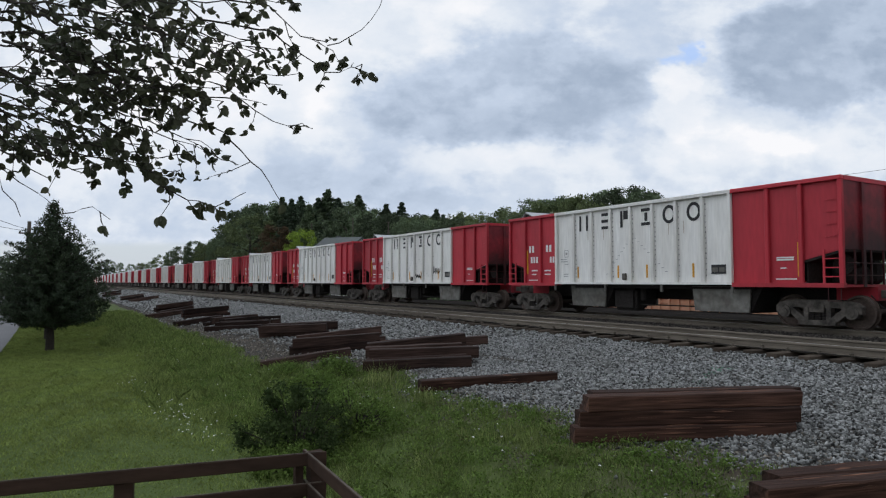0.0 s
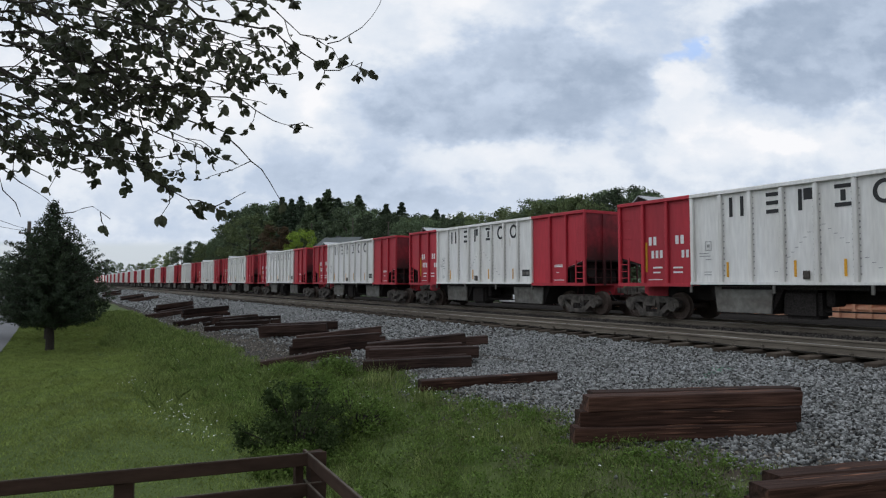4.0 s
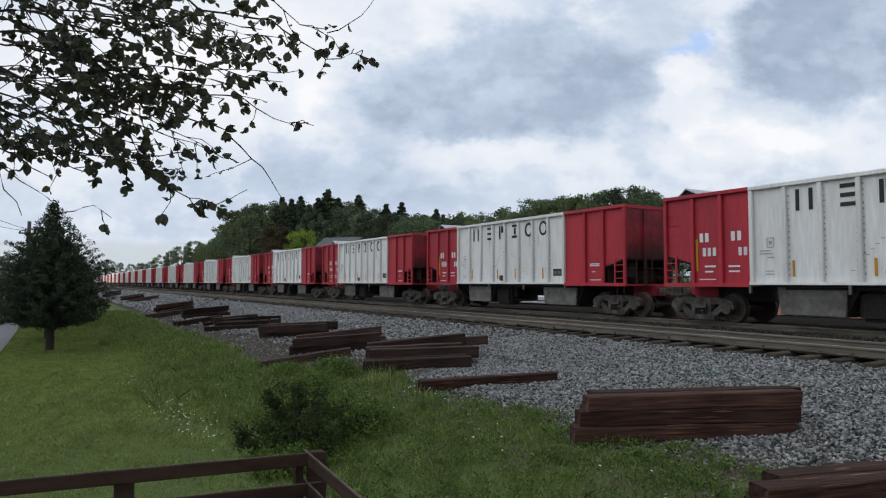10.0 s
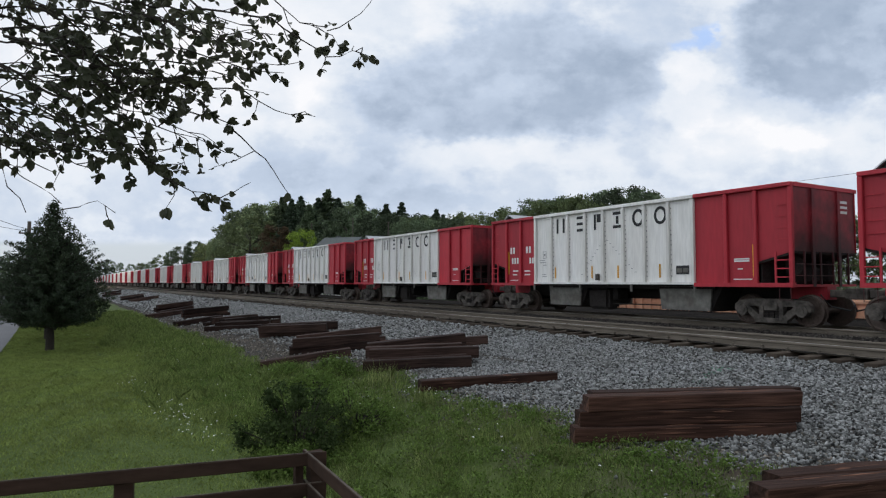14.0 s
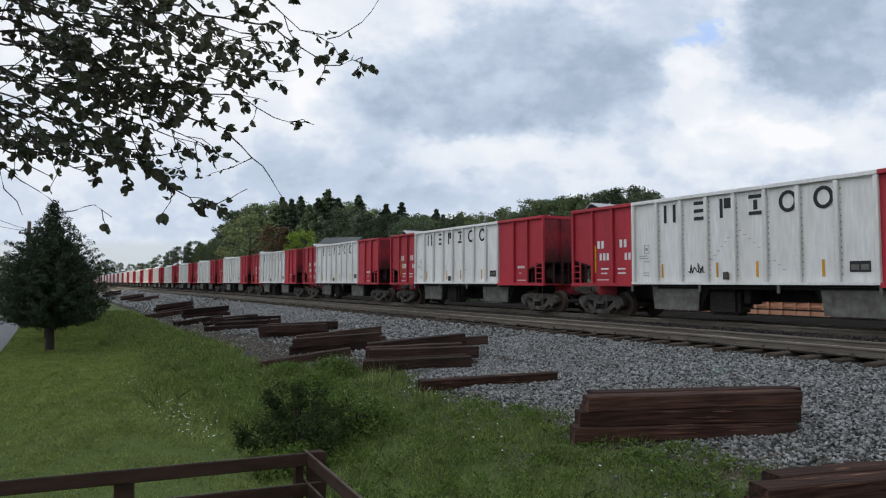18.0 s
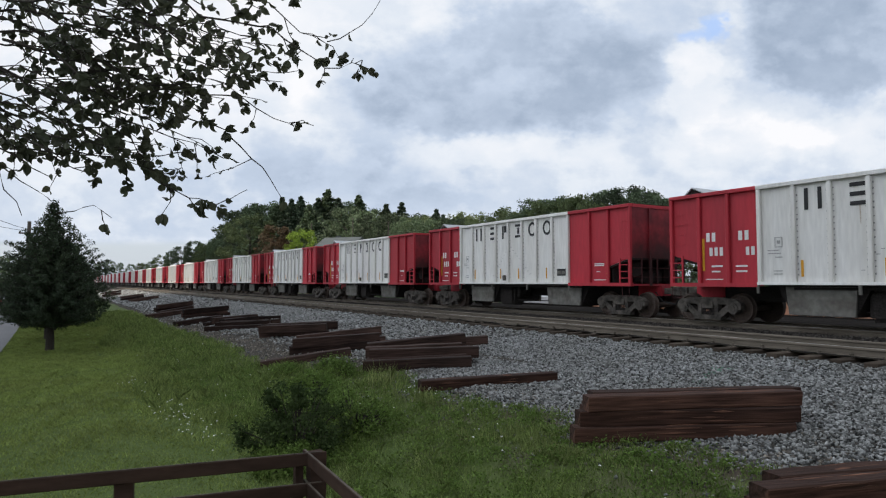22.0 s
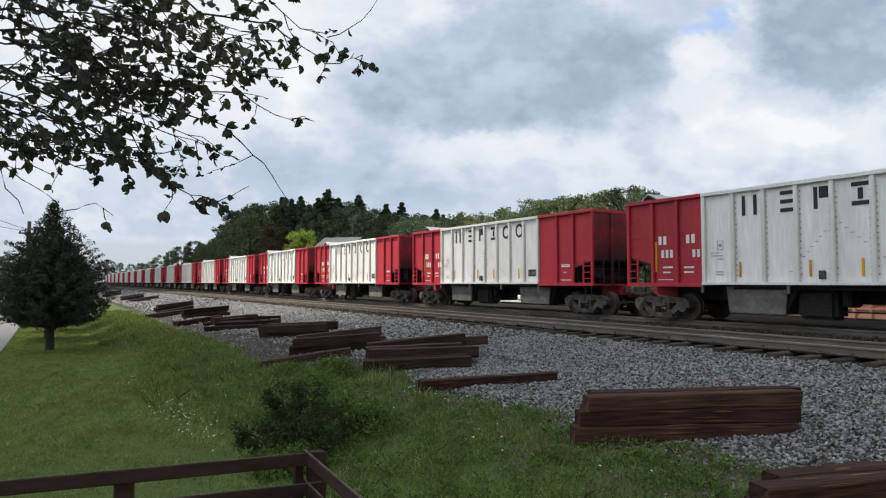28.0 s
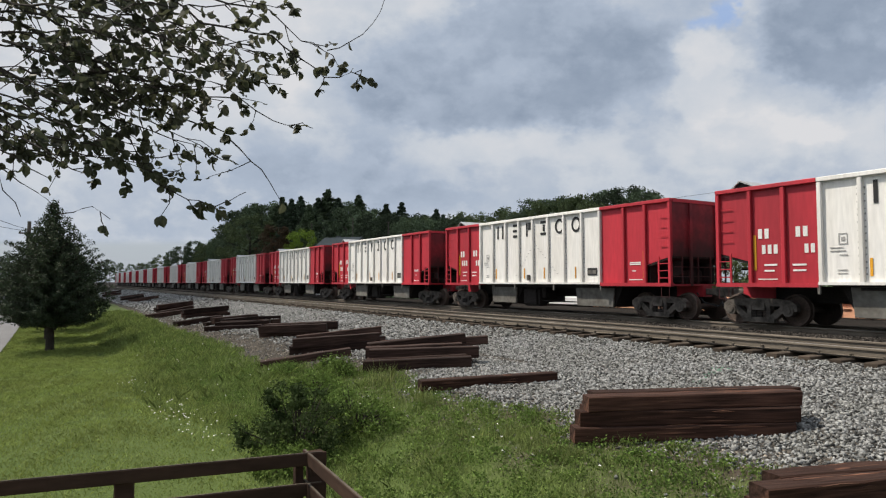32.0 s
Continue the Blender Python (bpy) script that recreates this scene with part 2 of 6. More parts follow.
def box(bm, x0, x1, y0, y1, z0, z1, m=None):
    """A box between two corners, joined into bm."""
    vs = [bm.verts.new(Vector(p) if m is None else m @ Vector(p)) for p in
          ((x0, y0, z0), (x1, y0, z0), (x1, y1, z0), (x0, y1, z0), (x0, y0, z1), (x1, y0, z1), (x1, y1, z1), (x0, y1, z1))]
    for f in ((3, 2, 1, 0), (4, 5, 6, 7), (0, 1, 5, 4), (1, 2, 6, 5), (2, 3, 7, 6), (3, 0, 4, 7)):
        bm.faces.new([vs[i] for i in f])
    return bm


def boxes(*rows):
    bm = bmesh.new()
    for r in rows:
        box(bm, *r)
    return bm


def bevelled(bm, w=0.01, seg=1):
    bmesh.ops.bevel(bm, geom=list(bm.edges), offset=w, segments=seg, affect="EDGES", clamp_overlap=True)
    return bm


def prism(points, axis, a, b, bm=None):
    """The outline points, swept along axis from a to b. axis 'y': points are (x, z); 'x': (y, z)."""
    bm = bm or bmesh.new()
    at = (lambda p, s: (p[0], s, p[1])) if axis == "y" else (lambda p, s: (s, p[0], p[1]))
    lo = [bm.verts.new(at(p, a)) for p in points]
    hi = [bm.verts.new(at(p, b)) for p in points]
    k = len(points)
    bm.faces.new(lo)
    bm.faces.new(hi[::-1])
    for i in range(k):
        bm.faces.new((lo[i], hi[i], hi[(i + 1) % k], lo[(i + 1) % k]))
    bmesh.ops.recalc_face_normals(bm, faces=list(bm.faces))
    return bm


def tube(path, radii, sides=6, bm=None):
    """A tapered tube along a list of points."""
    bm = bm or bmesh.new()
    rings = []
    for i, p in enumerate(path):
        p = Vector(p)
        d = (Vector(path[min(i + 1, len(path) - 1)]) - Vector(path[max(i - 1, 0)])).normalized()
        u = d.orthogonal().normalized()
        v = d.cross(u)
        rings.append([bm.verts.new(p + (u * math.cos(a) + v * math.sin(a)) * radii[i])
                      for a in (2 * math.pi * k / sides for k in range(sides))])
    for a, b in zip(rings, rings[1:]):
        # match the rings' starting corners
        k0 = min(range(sides), key=lambda k: (b[k].co - a[0].co).length)
        for k in range(sides):
            bm.faces.new((a[k], a[(k + 1) % sides], b[(k0 + k + 1) % sides], b[(k0 + k) % sides]))
    bm.faces.new(rings[0][::-1])
    bm.faces.new(rings[-1])
    return bm


def disc_y(bm, cx, cz, y0, y1, r, sides=20, r2=None):
    """A round plate whose axis is y."""
    r2 = r if r2 is None else r2
    a = [bm.verts.new((cx + r * math.cos(2 * math.pi * k / sides), y0, cz + r * math.sin(2 * math.pi * k / sides))) for k in range(sides)]
    b = [bm.verts.new((cx + r2 * math.cos(2 * math.pi * k / sides), y1, cz + r2 * math.sin(2 * math.pi * k / sides))) for k in range(sides)]
    bm.faces.new(a)
    bm.faces.new(b[::-1])
    for k in range(sides):
        bm.faces.new((a[k], b[k], b[(k + 1) % sides], a[(k + 1) % sides]))
    return bm


def leaf_cloud(rng, centres, radius, per, size, flat=0.6, slim=0.55):
    """Small folded leaves scattered round centres: corner points and three-cornered faces."""
    c = np.repeat(np.asarray(centres, dtype=float), per, axis=0)
    n = len(c)
    rad = np.repeat(np.broadcast_to(np.asarray(radius, dtype=float), (len(centres),)), per)
    d = rng.normal(size=(n, 3))
    d /= np.linalg.norm(d, axis=1)[:, None]
    p = c + d * (rad * rng.random(n) ** 0.45)[:, None] * np.array([1, 1, flat])
    a = rng.normal(size=(n, 3))
    a /= np.linalg.norm(a, axis=1)[:, None]
    b = np.cross(a, rng.normal(size=(n, 3)))
    b /= np.linalg.norm(b, axis=1)[:, None]
    s = (size * (0.6 + 0.8 * rng.random(n)))[:, None]
    v = np.stack([p - a * s, p + b * s * slim, p + a * s, p - b * s * slim], axis=1).reshape(-1, 3)
    f = np.arange(n * 4).reshape(-1, 4)
    return v, f


# ---- ground ----
PROFILE_Y = [-4000, -60, -8, -1.5, 1.6, 3.0, 4.6, 6.2, 7.4, 9.0, 11.6, 12.0, 20.6, 24.6, 25.5, 60, 140, 4000]
BANK = 0.07
PROFILE_Z = [-1.6, -1.5, -1.35, -1.33, -1.30, -1.18, -0.92, -0.72, -0.70, -0.60, -0.37, -0.295, -0.24, -0.22, -0.5, -0.6, 0.5, 0.5]


def ground_zs(x, y):
    """Heights of the ground, place by place."""
    z = np.interp(y, PROFILE_Y, PROFILE_Z)
    near = (y > -8) & (y < 9)
    z = z + np.where(near, 0.035 * np.sin(x * 0.9 + y * 0.7) * np.sin(x * 0.37 - y * 1.1) * np.clip((y + 1.3) / 2, 0, 1), 0)
    z = z + BANK * np.exp(-((y - 5.1) / 0.9) ** 2) * np.exp(-((x + 5.4) / 2.2) ** 2)
    # a grassy berm between the lawn and the stones farther down the line
    crest = 0.34 * np.clip((-17.0 - x) / 8.0, 0, 1) * np.clip((120 + x) / 40, 0, 1)
    return z + crest * np.clip((y - 1.45) / 1.35, 0, 1) * np.clip((5.3 - y) / 2.2, 0, 1)


def ground_z(x, y):
    return float(ground_zs(np.float64(x), np.float64(y)))


def sheet(name, xs, ys, height, mat):
    xs, ys = list(xs), list(ys)
    verts = [(x, y, height(x, y)) for y in ys for x in xs]
    w = len(xs)
    faces = [(j * w + i, j * w + i + 1, (j + 1) * w + i + 1, (j + 1) * w + i) for j in range(len(ys) - 1) for i in range(w - 1)]
    return from_arrays(name, verts, faces, mat, smooth=True)


gx = sorted(set([-4000, -2000, -1000, -600, -400, -300, -220, -160, -120, -90] + [i * 0.75 for i in range(-110, 14)] + [14, 20, 30, 50, 100, 300, 1000, 4000]))
gy = sorted(set(PROFILE_Y + [-1000, -300, -120, -30, -15] + [i * 0.4 - 2 for i in range(32)] + [30, 40, 80, 100, 200, 500, 1500]))
ground = tagged(sheet("ground", gx, gy, ground_z, M_LAWN), "mown green lawn falling to rough trackside ground", "ground", kind="structure")


# where the rough grass gives way to stones, along the line
EDGE_X = [-60, -31, -26.5, -22, -17.5, -15.4, -14.2, -12.8, -10.9, -9.7, -9.0, -8.2, -7.3, -6.1, -5.3, -4.8, -3.7, -3.4, 3]
EDGE_Y = [4.6, 4.45, 4.45, 4.9, 4.6, 5.0, 5.7, 6.3, 6.0, 5.6, 6.0, 6.05, 6.4, 5.7, 6.0, 6.3, 6.5, 6.9, 7.0]


def bed_z(x, y):
    edge = float(np.interp(x, EDGE_X, EDGE_Y)) + 0.12 * math.sin(x * 3.1) + 0.1
    return ground_z(x, y) + min(0.035, (y - edge) * 0.06)


bed = tagged(sheet("ballast_bed", sorted(set([-600, -400, -300, -220, -160, -120, -90] + [i * 0.5 for i in range(-160, 24)] + [14, 20, 30, 60, 120])),
                   [4.0 + 0.25 * i for i in range(33)] + [20.6, 24.6, 25.4], bed_z, M_BED),
             "grey crushed stone ballast under the railway tracks", "ballast", kind="structure")
road = tagged(sheet("road", gx, [-8.2, -6, -4, -2.4, -1.55], lambda x, y: ground_z(x, y) + 0.02 + 0.02 * (1 - ((y + 4.9) / 3.4) ** 2), M_ROAD),
              "pale grey asphalt lane beside the lawn", "road", kind="structure")
# runs past the far rail; the train's shade is put into its dark colour
grit = tagged(sheet("track_grit", sorted(set([-600, -300, -160, -90] + [i * 1.0 for i in range(-80, 16)] + [20, 60, 120])), [12.35, 13.2, 14.4, 15.6, 16.6, 18.2, 19.4, 22.0, 24.6],
                    lambda x, y: -0.155 + 0.015 * math.sin(3 * x + 5 * y), M_GRIT_SHADE), "dark dirty ballast around the rails with train shade painted in", "ballast", kind="structure")

# ---- tracks ----
NEAR_RAIL, TRACK_GAP, GAUGE = 12.53, 4.48, 1.435
TIE_PITCH = 0.585
RAIL_OUT = [(-0.07, -0.186), (0.07, -0.186), (0.07, -0.172), (0.012, -0.15), (0.012, -0.05), (0.036, -0.04), (0.036, -0.012), (0.028, 0.0),
            (-0.028, 0.0), (-0.036, -0.012), (-0.036, -0.04), (-0.012, -0.05), (-0.012, -0.15), (-0.07, -0.172)]


def track(y_near, first, last):
    t = thing("railway_track", pose(0, y_near, 0), "worn steel rails spiked to dark wooden ties", "railway track", "parallel tracks")
    x0, x1 = -600, 120
    rail = part("rail", prism(RAIL_OUT, "x", x0, x1), M_RAIL, t, "rusty steel rail with worn head")
    part("running_surface", boxes((x0, x1, -0.024, 0.024, 0.0, 0.002)), M_HEAD, rail)
    again("rail", rail, t, pose(0, GAUGE, 0))
    tie = None
    bm = bmesh.new()
    k = 0
    x = 10.0
    while x > -150:
        if first <= x <= last:
            jig = 0.06 * math.sin(k * 2.7)
            if tie is None:
                tie = part("tie", bevelled(boxes((-0.115, 0.115, -0.59, 2.02, -0.34, -0.187)), 0.012), M_TIE_OLD, t)
                tie.matrix_basis = pose(x, jig, 0)
                plate = part("tie_plate", boxes((-0.09, 0.09, -0.15, 0.15, -0.187, -0.172)), M_RAIL, tie)
                spike = part("spike", boxes((-0.02, 0.02, -0.115, -0.08, -0.172, -0.12), (-0.025, 0.025, -0.125, -0.06, -0.125, -0.105)), M_RAIL, tie)
            else:
                tt = again("tie", tie, t, pose(x, jig, 0.004 * math.sin(k * 5.1), 0, 0, 1.2 * math.sin(k * 3.3)))
                again("tie_plate", plate, tt)
                again("spike", spike, tt)
        else:
            box(bm, x - 0.115, x + 0.115, -0.59, 2.02, -0.34, -0.187)
        x -= TIE_PITCH
        k += 1
    tagged(part("tie_row", bm, M_TIE_OLD, t, "dark wooden ties along the track"), kind="stuff")
    # rail joints
    jb = bmesh.new()
    for jx in (-2.1,):
        box(jb, jx - 0.3, jx + 0.3, -0.03, -0.012, -0.14, -0.05)
    part("joint_bar", jb, M_RAIL, t, "bolted rail joint bar")
    return t


track(NEAR_RAIL, -40, 6)
track(NEAR_RAIL + TRACK_GAP, -22, 4)

# ---- the train ----
CAR_PITCH = 14.864
TRAIN_Y = NEAR_RAIL + TRACK_GAP + GAUGE / 2
SIDE = 1.585
Z0, Z1 = 1.16, 3.77
# stations along the car, from its middle
W0, W1, E0, E1 = -3.77, 3.65, -6.635, 6.635
RIBS_W = [-2.77, -1.86, -0.96, -0.07, 0.85, 1.75, 2.70]
RIBS_RL = [-5.60, -4.66]
RIBS_RR = [4.70, 5.60]


def side_panel(x0, x1, s, z0=Z0, z1=Z1 - 0.11):
    return boxes((x0, x1, s * (SIDE - 0.1) - 0.006, s * (SIDE - 0.1) + 0.006, z0, z1))


def end_side(x0, x1, s):
    """The red sheet over a truck: its lower edge climbs towards the car's end."""
    a, b = (x0, x1) if x1 > 0 else (x1, x0)
    rib = RIBS_RR[1] if x1 > 0 else RIBS_RL[0]
    y = s * (SIDE - 0.1)
    pts = [(a, Z0), (rib, Z0), (rib, 1.72), (b, 2.0), (b, Z1 - 0.11), (a, Z1 - 0.11)]
    return prism(pts, "y", y - 0.006, y + 0.006)


def span(a, b):
    return min(a, b), max(a, b)


def ring_sign(cx, cz, rx, rz, thick, y, n=20):
    """A plain painted ring."""
    bm = bmesh.new()
    rows = [[bm.verts.new((cx + (rx - q) * math.cos(6.28319 * k / n), d, cz + (rz - q) * math.sin(6.28319 * k / n))) for k in range(n)] for q, d in ((0, y), (0, y - 0.004), (thick, y - 0.004), (thick, y))]
    for u, v in zip(rows, rows[1:]):
        for k in range(n):
            bm.faces.new((u[k], u[(k + 1) % n], v[(k + 1) % n], v[k]))
    bmesh.ops.recalc_face_normals(bm, faces=list(bm.faces))
    return bm


def wheel_mesh():
    """One wheel with flange, rim and hub, on the side of +y."""
    bm = bmesh.new()
    ring = [(0.03, -0.095), (0.482, -0.095), (0.482, -0.068), (0.458, -0.06), (0.452, 0.065), (0.40, 0.072), (0.385, 0.03), (0.2, 0.02), (0.15, 0.08), (0.03, 0.08)]
    n = 28
    cols = [[bm.verts.new((r * math.cos(6.28319 * k / n), d, r * math.sin(6.28319 * k / n))) for r, d in ring] for k in range(n)]
    for k in range(n):
        u, v = cols[k], cols[(k + 1) % n]
        for i in range(len(ring) - 1):
            bm.faces.new((u[i], v[i], v[i + 1], u[i + 1]))
    bmesh.ops.recalc_face_normals(bm, faces=list(bm.faces))
    bmesh.ops.scale(bm, vec=(0.917, 1, 0.917), verts=list(bm.verts))
    return bm


def truck_frame(s):
    """A cast side frame with its window openings, spring seat and bearing caps."""
    y0, y1 = (-1.09, -0.90) if s < 0 else (0.90, 1.09)
    bm = bmesh.new()
    prism([(-1.14, 0.62), (-0.98, 0.74), (-0.5, 0.80), (0.5, 0.80), (0.98, 0.74), (1.14, 0.62), (1.14, 0.44), (0.98, 0.42), (0.74, 0.58), (-0.74, 0.58), (-0.98, 0.42), (-1.14, 0.44)], "y", y0, y1, bm)
    for d in (-1, 1):
        prism([(d * 0.98, 0.60), (d * 0.70, 0.60), (d * 0.30, 0.26), (d * 0.42, 0.12)], "y", y0, y1, bm)
        box(bm, d * 0.30 - 0.06, d * 0.30 + 0.06, y0, y1, 0.22, 0.60)
        disc_y(bm, d * 0.889, 0.457, y0 - 0.03, y1 + 0.03, 0.17, 14)
        disc_y(bm, d * 0.889, 0.457, y0 - 0.05, y1 + 0.05, 0.09, 10)
    box(bm, -0.48, 0.48, y0 - 0.02, y1 + 0.02, 0.10, 0.24)
    box(bm, -0.2, 0.2, y0 - 0.03, y1 + 0.03, 0.46, 0.66)
    bmesh.ops.recalc_face_normals(bm, faces=list(bm.faces))
    bmesh.ops.scale(bm, vec=(0.945, 1, 0.917), verts=list(bm.verts))
    return bm


def springs(s):
    y = -0.99 if s < 0 else 0.99
    bm = bmesh.new()
    for x in (-0.16, 0.0, 0.16):
        for k in range(5):
            z = 0.215 + 0.041 * k
            box(bm, x - 0.065, x + 0.065, y - 0.065, y + 0.065, z, z + 0.028)
    return bm


def hopper_car(m):
    c = thing("hopper_car", m, "red and white ballast hopper car with dusty trucks", "train car", "ballast train")
    # side sheets
    for s in (-1, 1):
        part("white_side_sheet", side_panel(W0, W1, s), M_WHITE, c, "dirty white painted side sheet")
        part("red_side_sheet", end_side(E0, W0, s), M_RED, c, "red painted side sheet cut away over the truck")
        part("red_side_sheet", end_side(W1, E1, s), M_RED, c, "red painted side sheet cut away over the truck")
        lo, hi = span(s * (SIDE + 0.012), s * (SIDE - 0.14))
        part("top_rail", bevelled(boxes((W0, W1, lo, hi, Z1 - 0.11, Z1)), 0.012), M_WHITE, c)
        part("top_rail", bevelled(boxes((E0, W0 - 0.002, lo, hi, Z1 - 0.11, Z1)), 0.012), M_RED, c)
        part("top_rail", bevelled(boxes((W1 + 0.002, E1, lo, hi, Z1 - 0.11, Z1)), 0.012), M_RED, c)
        for a, b in ((-3.15, -1.38), (2.15, 4.05)):
            y = s * 1.33
            pts = [(a, 1.08), (b, 1.08), (b - 0.06, 0.34), (a + 0.08, 0.34)]
            part("discharge_chute", prism(pts, "y", *span(y, y - s * 0.06)), M_CHUTE, c, "dusty grey steel discharge chute")
    # posts, sills, ladders and marks of the side along the first track
    s = -1
    lo, hi = -SIDE, -SIDE + 0.095
    for xs, mat in ((RIBS_W, M_WHITE), ((W0 + 0.055, W1 - 0.055), M_WHITE), (RIBS_RL + RIBS_RR, M_RED), ((E0 + 0.05, E1 - 0.05), M_RED)):
        rib = None
        for x in xs:
            if rib is None:
                rib = part("side_post", bevelled(boxes((-0.055, 0.055, lo, hi, Z0 if mat is M_WHITE else Z0 - 0.06, Z1 - 0.11)), 0.015), mat, c)
                rib.matrix_basis = pose(x, 0, 0)
            else:
                again("side_post", rib, c, pose(x, 0, 0))
    lo, hi = -SIDE - 0.012, -SIDE + 0.14
    part("side_sill", boxes((W0, W1, lo, hi, Z0 - 0.05, Z0 + 0.02)), M_WHITE, c)
    part("side_sill", boxes((E0, W0 - 0.002, lo, hi, Z0 - 0.11, Z0)), M_RED, c)
    part("side_sill", boxes((W1 + 0.002, E1, lo, hi, Z0 - 0.11, Z0)), M_RED, c)
    hanger = None
    for x in (W0, -1.2, 1.2, W1):
        if hanger is None:
            hanger = part("hanger", bevelled(boxes((-0.035, 0.035, -SIDE, -SIDE + 0.06, Z0 - 0.28, Z0 - 0.05)), 0.008), M_CHUTE, c)
            hanger.matrix_basis = pose(x, 0, 0)
        else:
            again("hanger", hanger, c, pose(x, 0, 0))
    rung = grab = step = stile = None
    for e, d in ((E0, 1), (E1, -1)):
        x0, x1 = span(e, e + d * 0.45)
        if rung is None:
            rung = part("ladder_rung", boxes((0, 0.45, -SIDE - 0.002, -SIDE + 0.02, 0, 0.028)), M_RED, c)
            rung.matrix_basis = pose(x0, 0, 1.3)
            grab = part("grab_iron", boxes((0, 0.44, -SIDE + 0.055, -SIDE + 0.07, 0, 0.014)), M_RED, c)
            grab.matrix_basis = pose(x0 + 0.06, 0, 2.3)
            sb = boxes((0, 0.014, -SIDE + 0.02, -SIDE + 0.034, 0, 0.34), (0.3, 0.314, -SIDE + 0.02, -SIDE + 0.034, 0, 0.34), (0, 0.314, -SIDE + 0.01, -SIDE + 0.05, -0.014, 0.0))
            step = part("sill_step", sb, M_SOOT_SHADE, c, "red stirrup step under the corner")
            step.matrix_basis = pose(x0 + 0.06, 0, 0.73)
            stile = part("ladder_stile", boxes((-0.025, 0.025, -SIDE - 0.008, -SIDE + 0.03, Z0, 1.97)), M_RED, c)
            stile.matrix_basis = pose(e + d * 0.46, 0, 0)
            first = True
        else:
            again("sill_step", step, c, pose(x0 + 0.06, 0, 0.73))
            again("ladder_stile", stile, c, pose(e + d * 0.46, 0, 0))
            first = False
        for k, z in enumerate((1.3, 1.52, 1.74)):
            if not (first and k == 0):
                again("ladder_rung", rung, c, pose(x0, 0, z))
        for k, z in enumerate((2.3, 2.6, 2.9, 3.2)):
            if not (first and k == 0):
                again("grab_iron", grab, c, pose(x0 + 0.06 - (0.05 if d < 0 else 0), 0, z))
    y = -(SIDE - 0.095) - 0.011
    # the lettered sign stands as plain shapes
    z = 3.0
    for x, rows in ((-2.28, ((-0.22, -0.12, 0, 0.55), (0.12, 0.22, 0, 0.55))), (-1.2, ((-0.2, 0.2, 0, 0.1), (-0.2, 0.2, 0.225, 0.325), (-0.2, 0.2, 0.45, 0.55))),
                    (-0.33, ((-0.2, -0.1, 0, 0.55), (-0.06, 0.2, 0.26, 0.55))), (0.57, ((-0.2, 0.22, 0, 0.1), (-0.06, 0.06, 0.14, 0.41), (-0.2, 0.22, 0.45, 0.55)))):
        part("painted_shape", boxes(*[(x + a, x + b, y - 0.004, y, z + q, z + r) for a, b, q, r in rows]), M_BLACK, c, "black painted bars")
    for x in (1.48, 2.38):
        part("painted_shape", ring_sign(x, z + 0.275, 0.25, 0.285, 0.095, y), M_BLACK, c, "black painted ring")
    # writing as plain bars, one for each sign
    for x, z, wide, high, count in ((-5.39, 2.34, 0.37, 0.26, 2), (-5.29, 1.93, 0.5, 0.24, 3), (-4.36, 2.34, 0.38, 0.26, 2), (-4.14, 1.92, 0.32, 0.23, 2)):
        one = wide / count
        part("stencil_bar", boxes(*[(x + one * k, x + one * k + one * 0.62, y - 0.003, y, z, z + high) for k in range(count)]), M_MARK, c, "white stencilled bars")
    for x, z, w, h in ((-5.23, 1.61, 0.36, 0.05), (-5.23, 1.46, 0.28, 0.045), (-4.46, 1.6, 0.36, 0.05), (-4.45, 1.46, 0.34, 0.045), (-5.42, 1.245, 0.55, 0.028),
                       (4.92, 1.74, 0.46, 0.045), (4.92, 1.8, 0.46, 0.035), (5.02, 1.53, 0.16, 0.03), (4.89, 1.245, 0.56, 0.03)):
        part("stencil_bar", boxes((x, x + w, y - 0.003, y, z, z + h)), M_MARK, c, "white stencilled bar")
    part("stencil_frame", boxes((-3.31, -3.1, y - 0.003, y, 2.09, 2.11), (-3.31, -3.1, y - 0.003, y, 2.34, 2.36), (-3.31, -3.29, y - 0.003, y, 2.11, 2.34), (-3.12, -3.1, y - 0.003, y, 2.11, 2.34),
                                (-3.25, -3.16, y - 0.003, y, 2.18, 2.27)), M_FADED, c, "faded grey stencilled frame")
    # rows of stitch welds down both edges of the white posts
    wb = bmesh.new()
    wr = random.Random(4)
    for rx in RIBS_W:
        for d in (-0.085, 0.075):
            z = 1.35
            while z < 3.5:
                box(wb, rx + d - 0.012, rx + d + 0.022, y - 0.005, y, z, z + wr.uniform(0.02, 0.05))
                z += wr.uniform(0.13, 0.19)
    tagged(part("stitch_weld", wb, M_FADED, c, "short grey weld beads beside the posts"), kind="stuff")
    part("reflector", boxes((5.48, 5.55, y - 0.006, y, 1.32, 2.2)), M_YELLOW, c, "yellow reflective strip")
    part("reflector", boxes((-5.53, -5.45, y - 0.006, y, 1.5, 2.44)), M_YELLOW, c, "yellow reflective strip")
    for x in (-2.62, -0.68, 0.55, 2.3):
        part("reflector", boxes((x, x + 0.065, y - 0.006, y, 1.32, 1.74)), M_YELLOW, c, "small yellow reflective strip")
    panel = part("data_panel", boxes((2.95, 3.42, y - 0.004, y, 1.42, 1.68)), M_BLACK, c, "black data panel")
    for x in (2.98, 3.2):
        part("panel_bar", boxes((x, x + 0.18, y - 0.007, y - 0.0045, 1.47, 1.6)), M_CHUTE, panel)
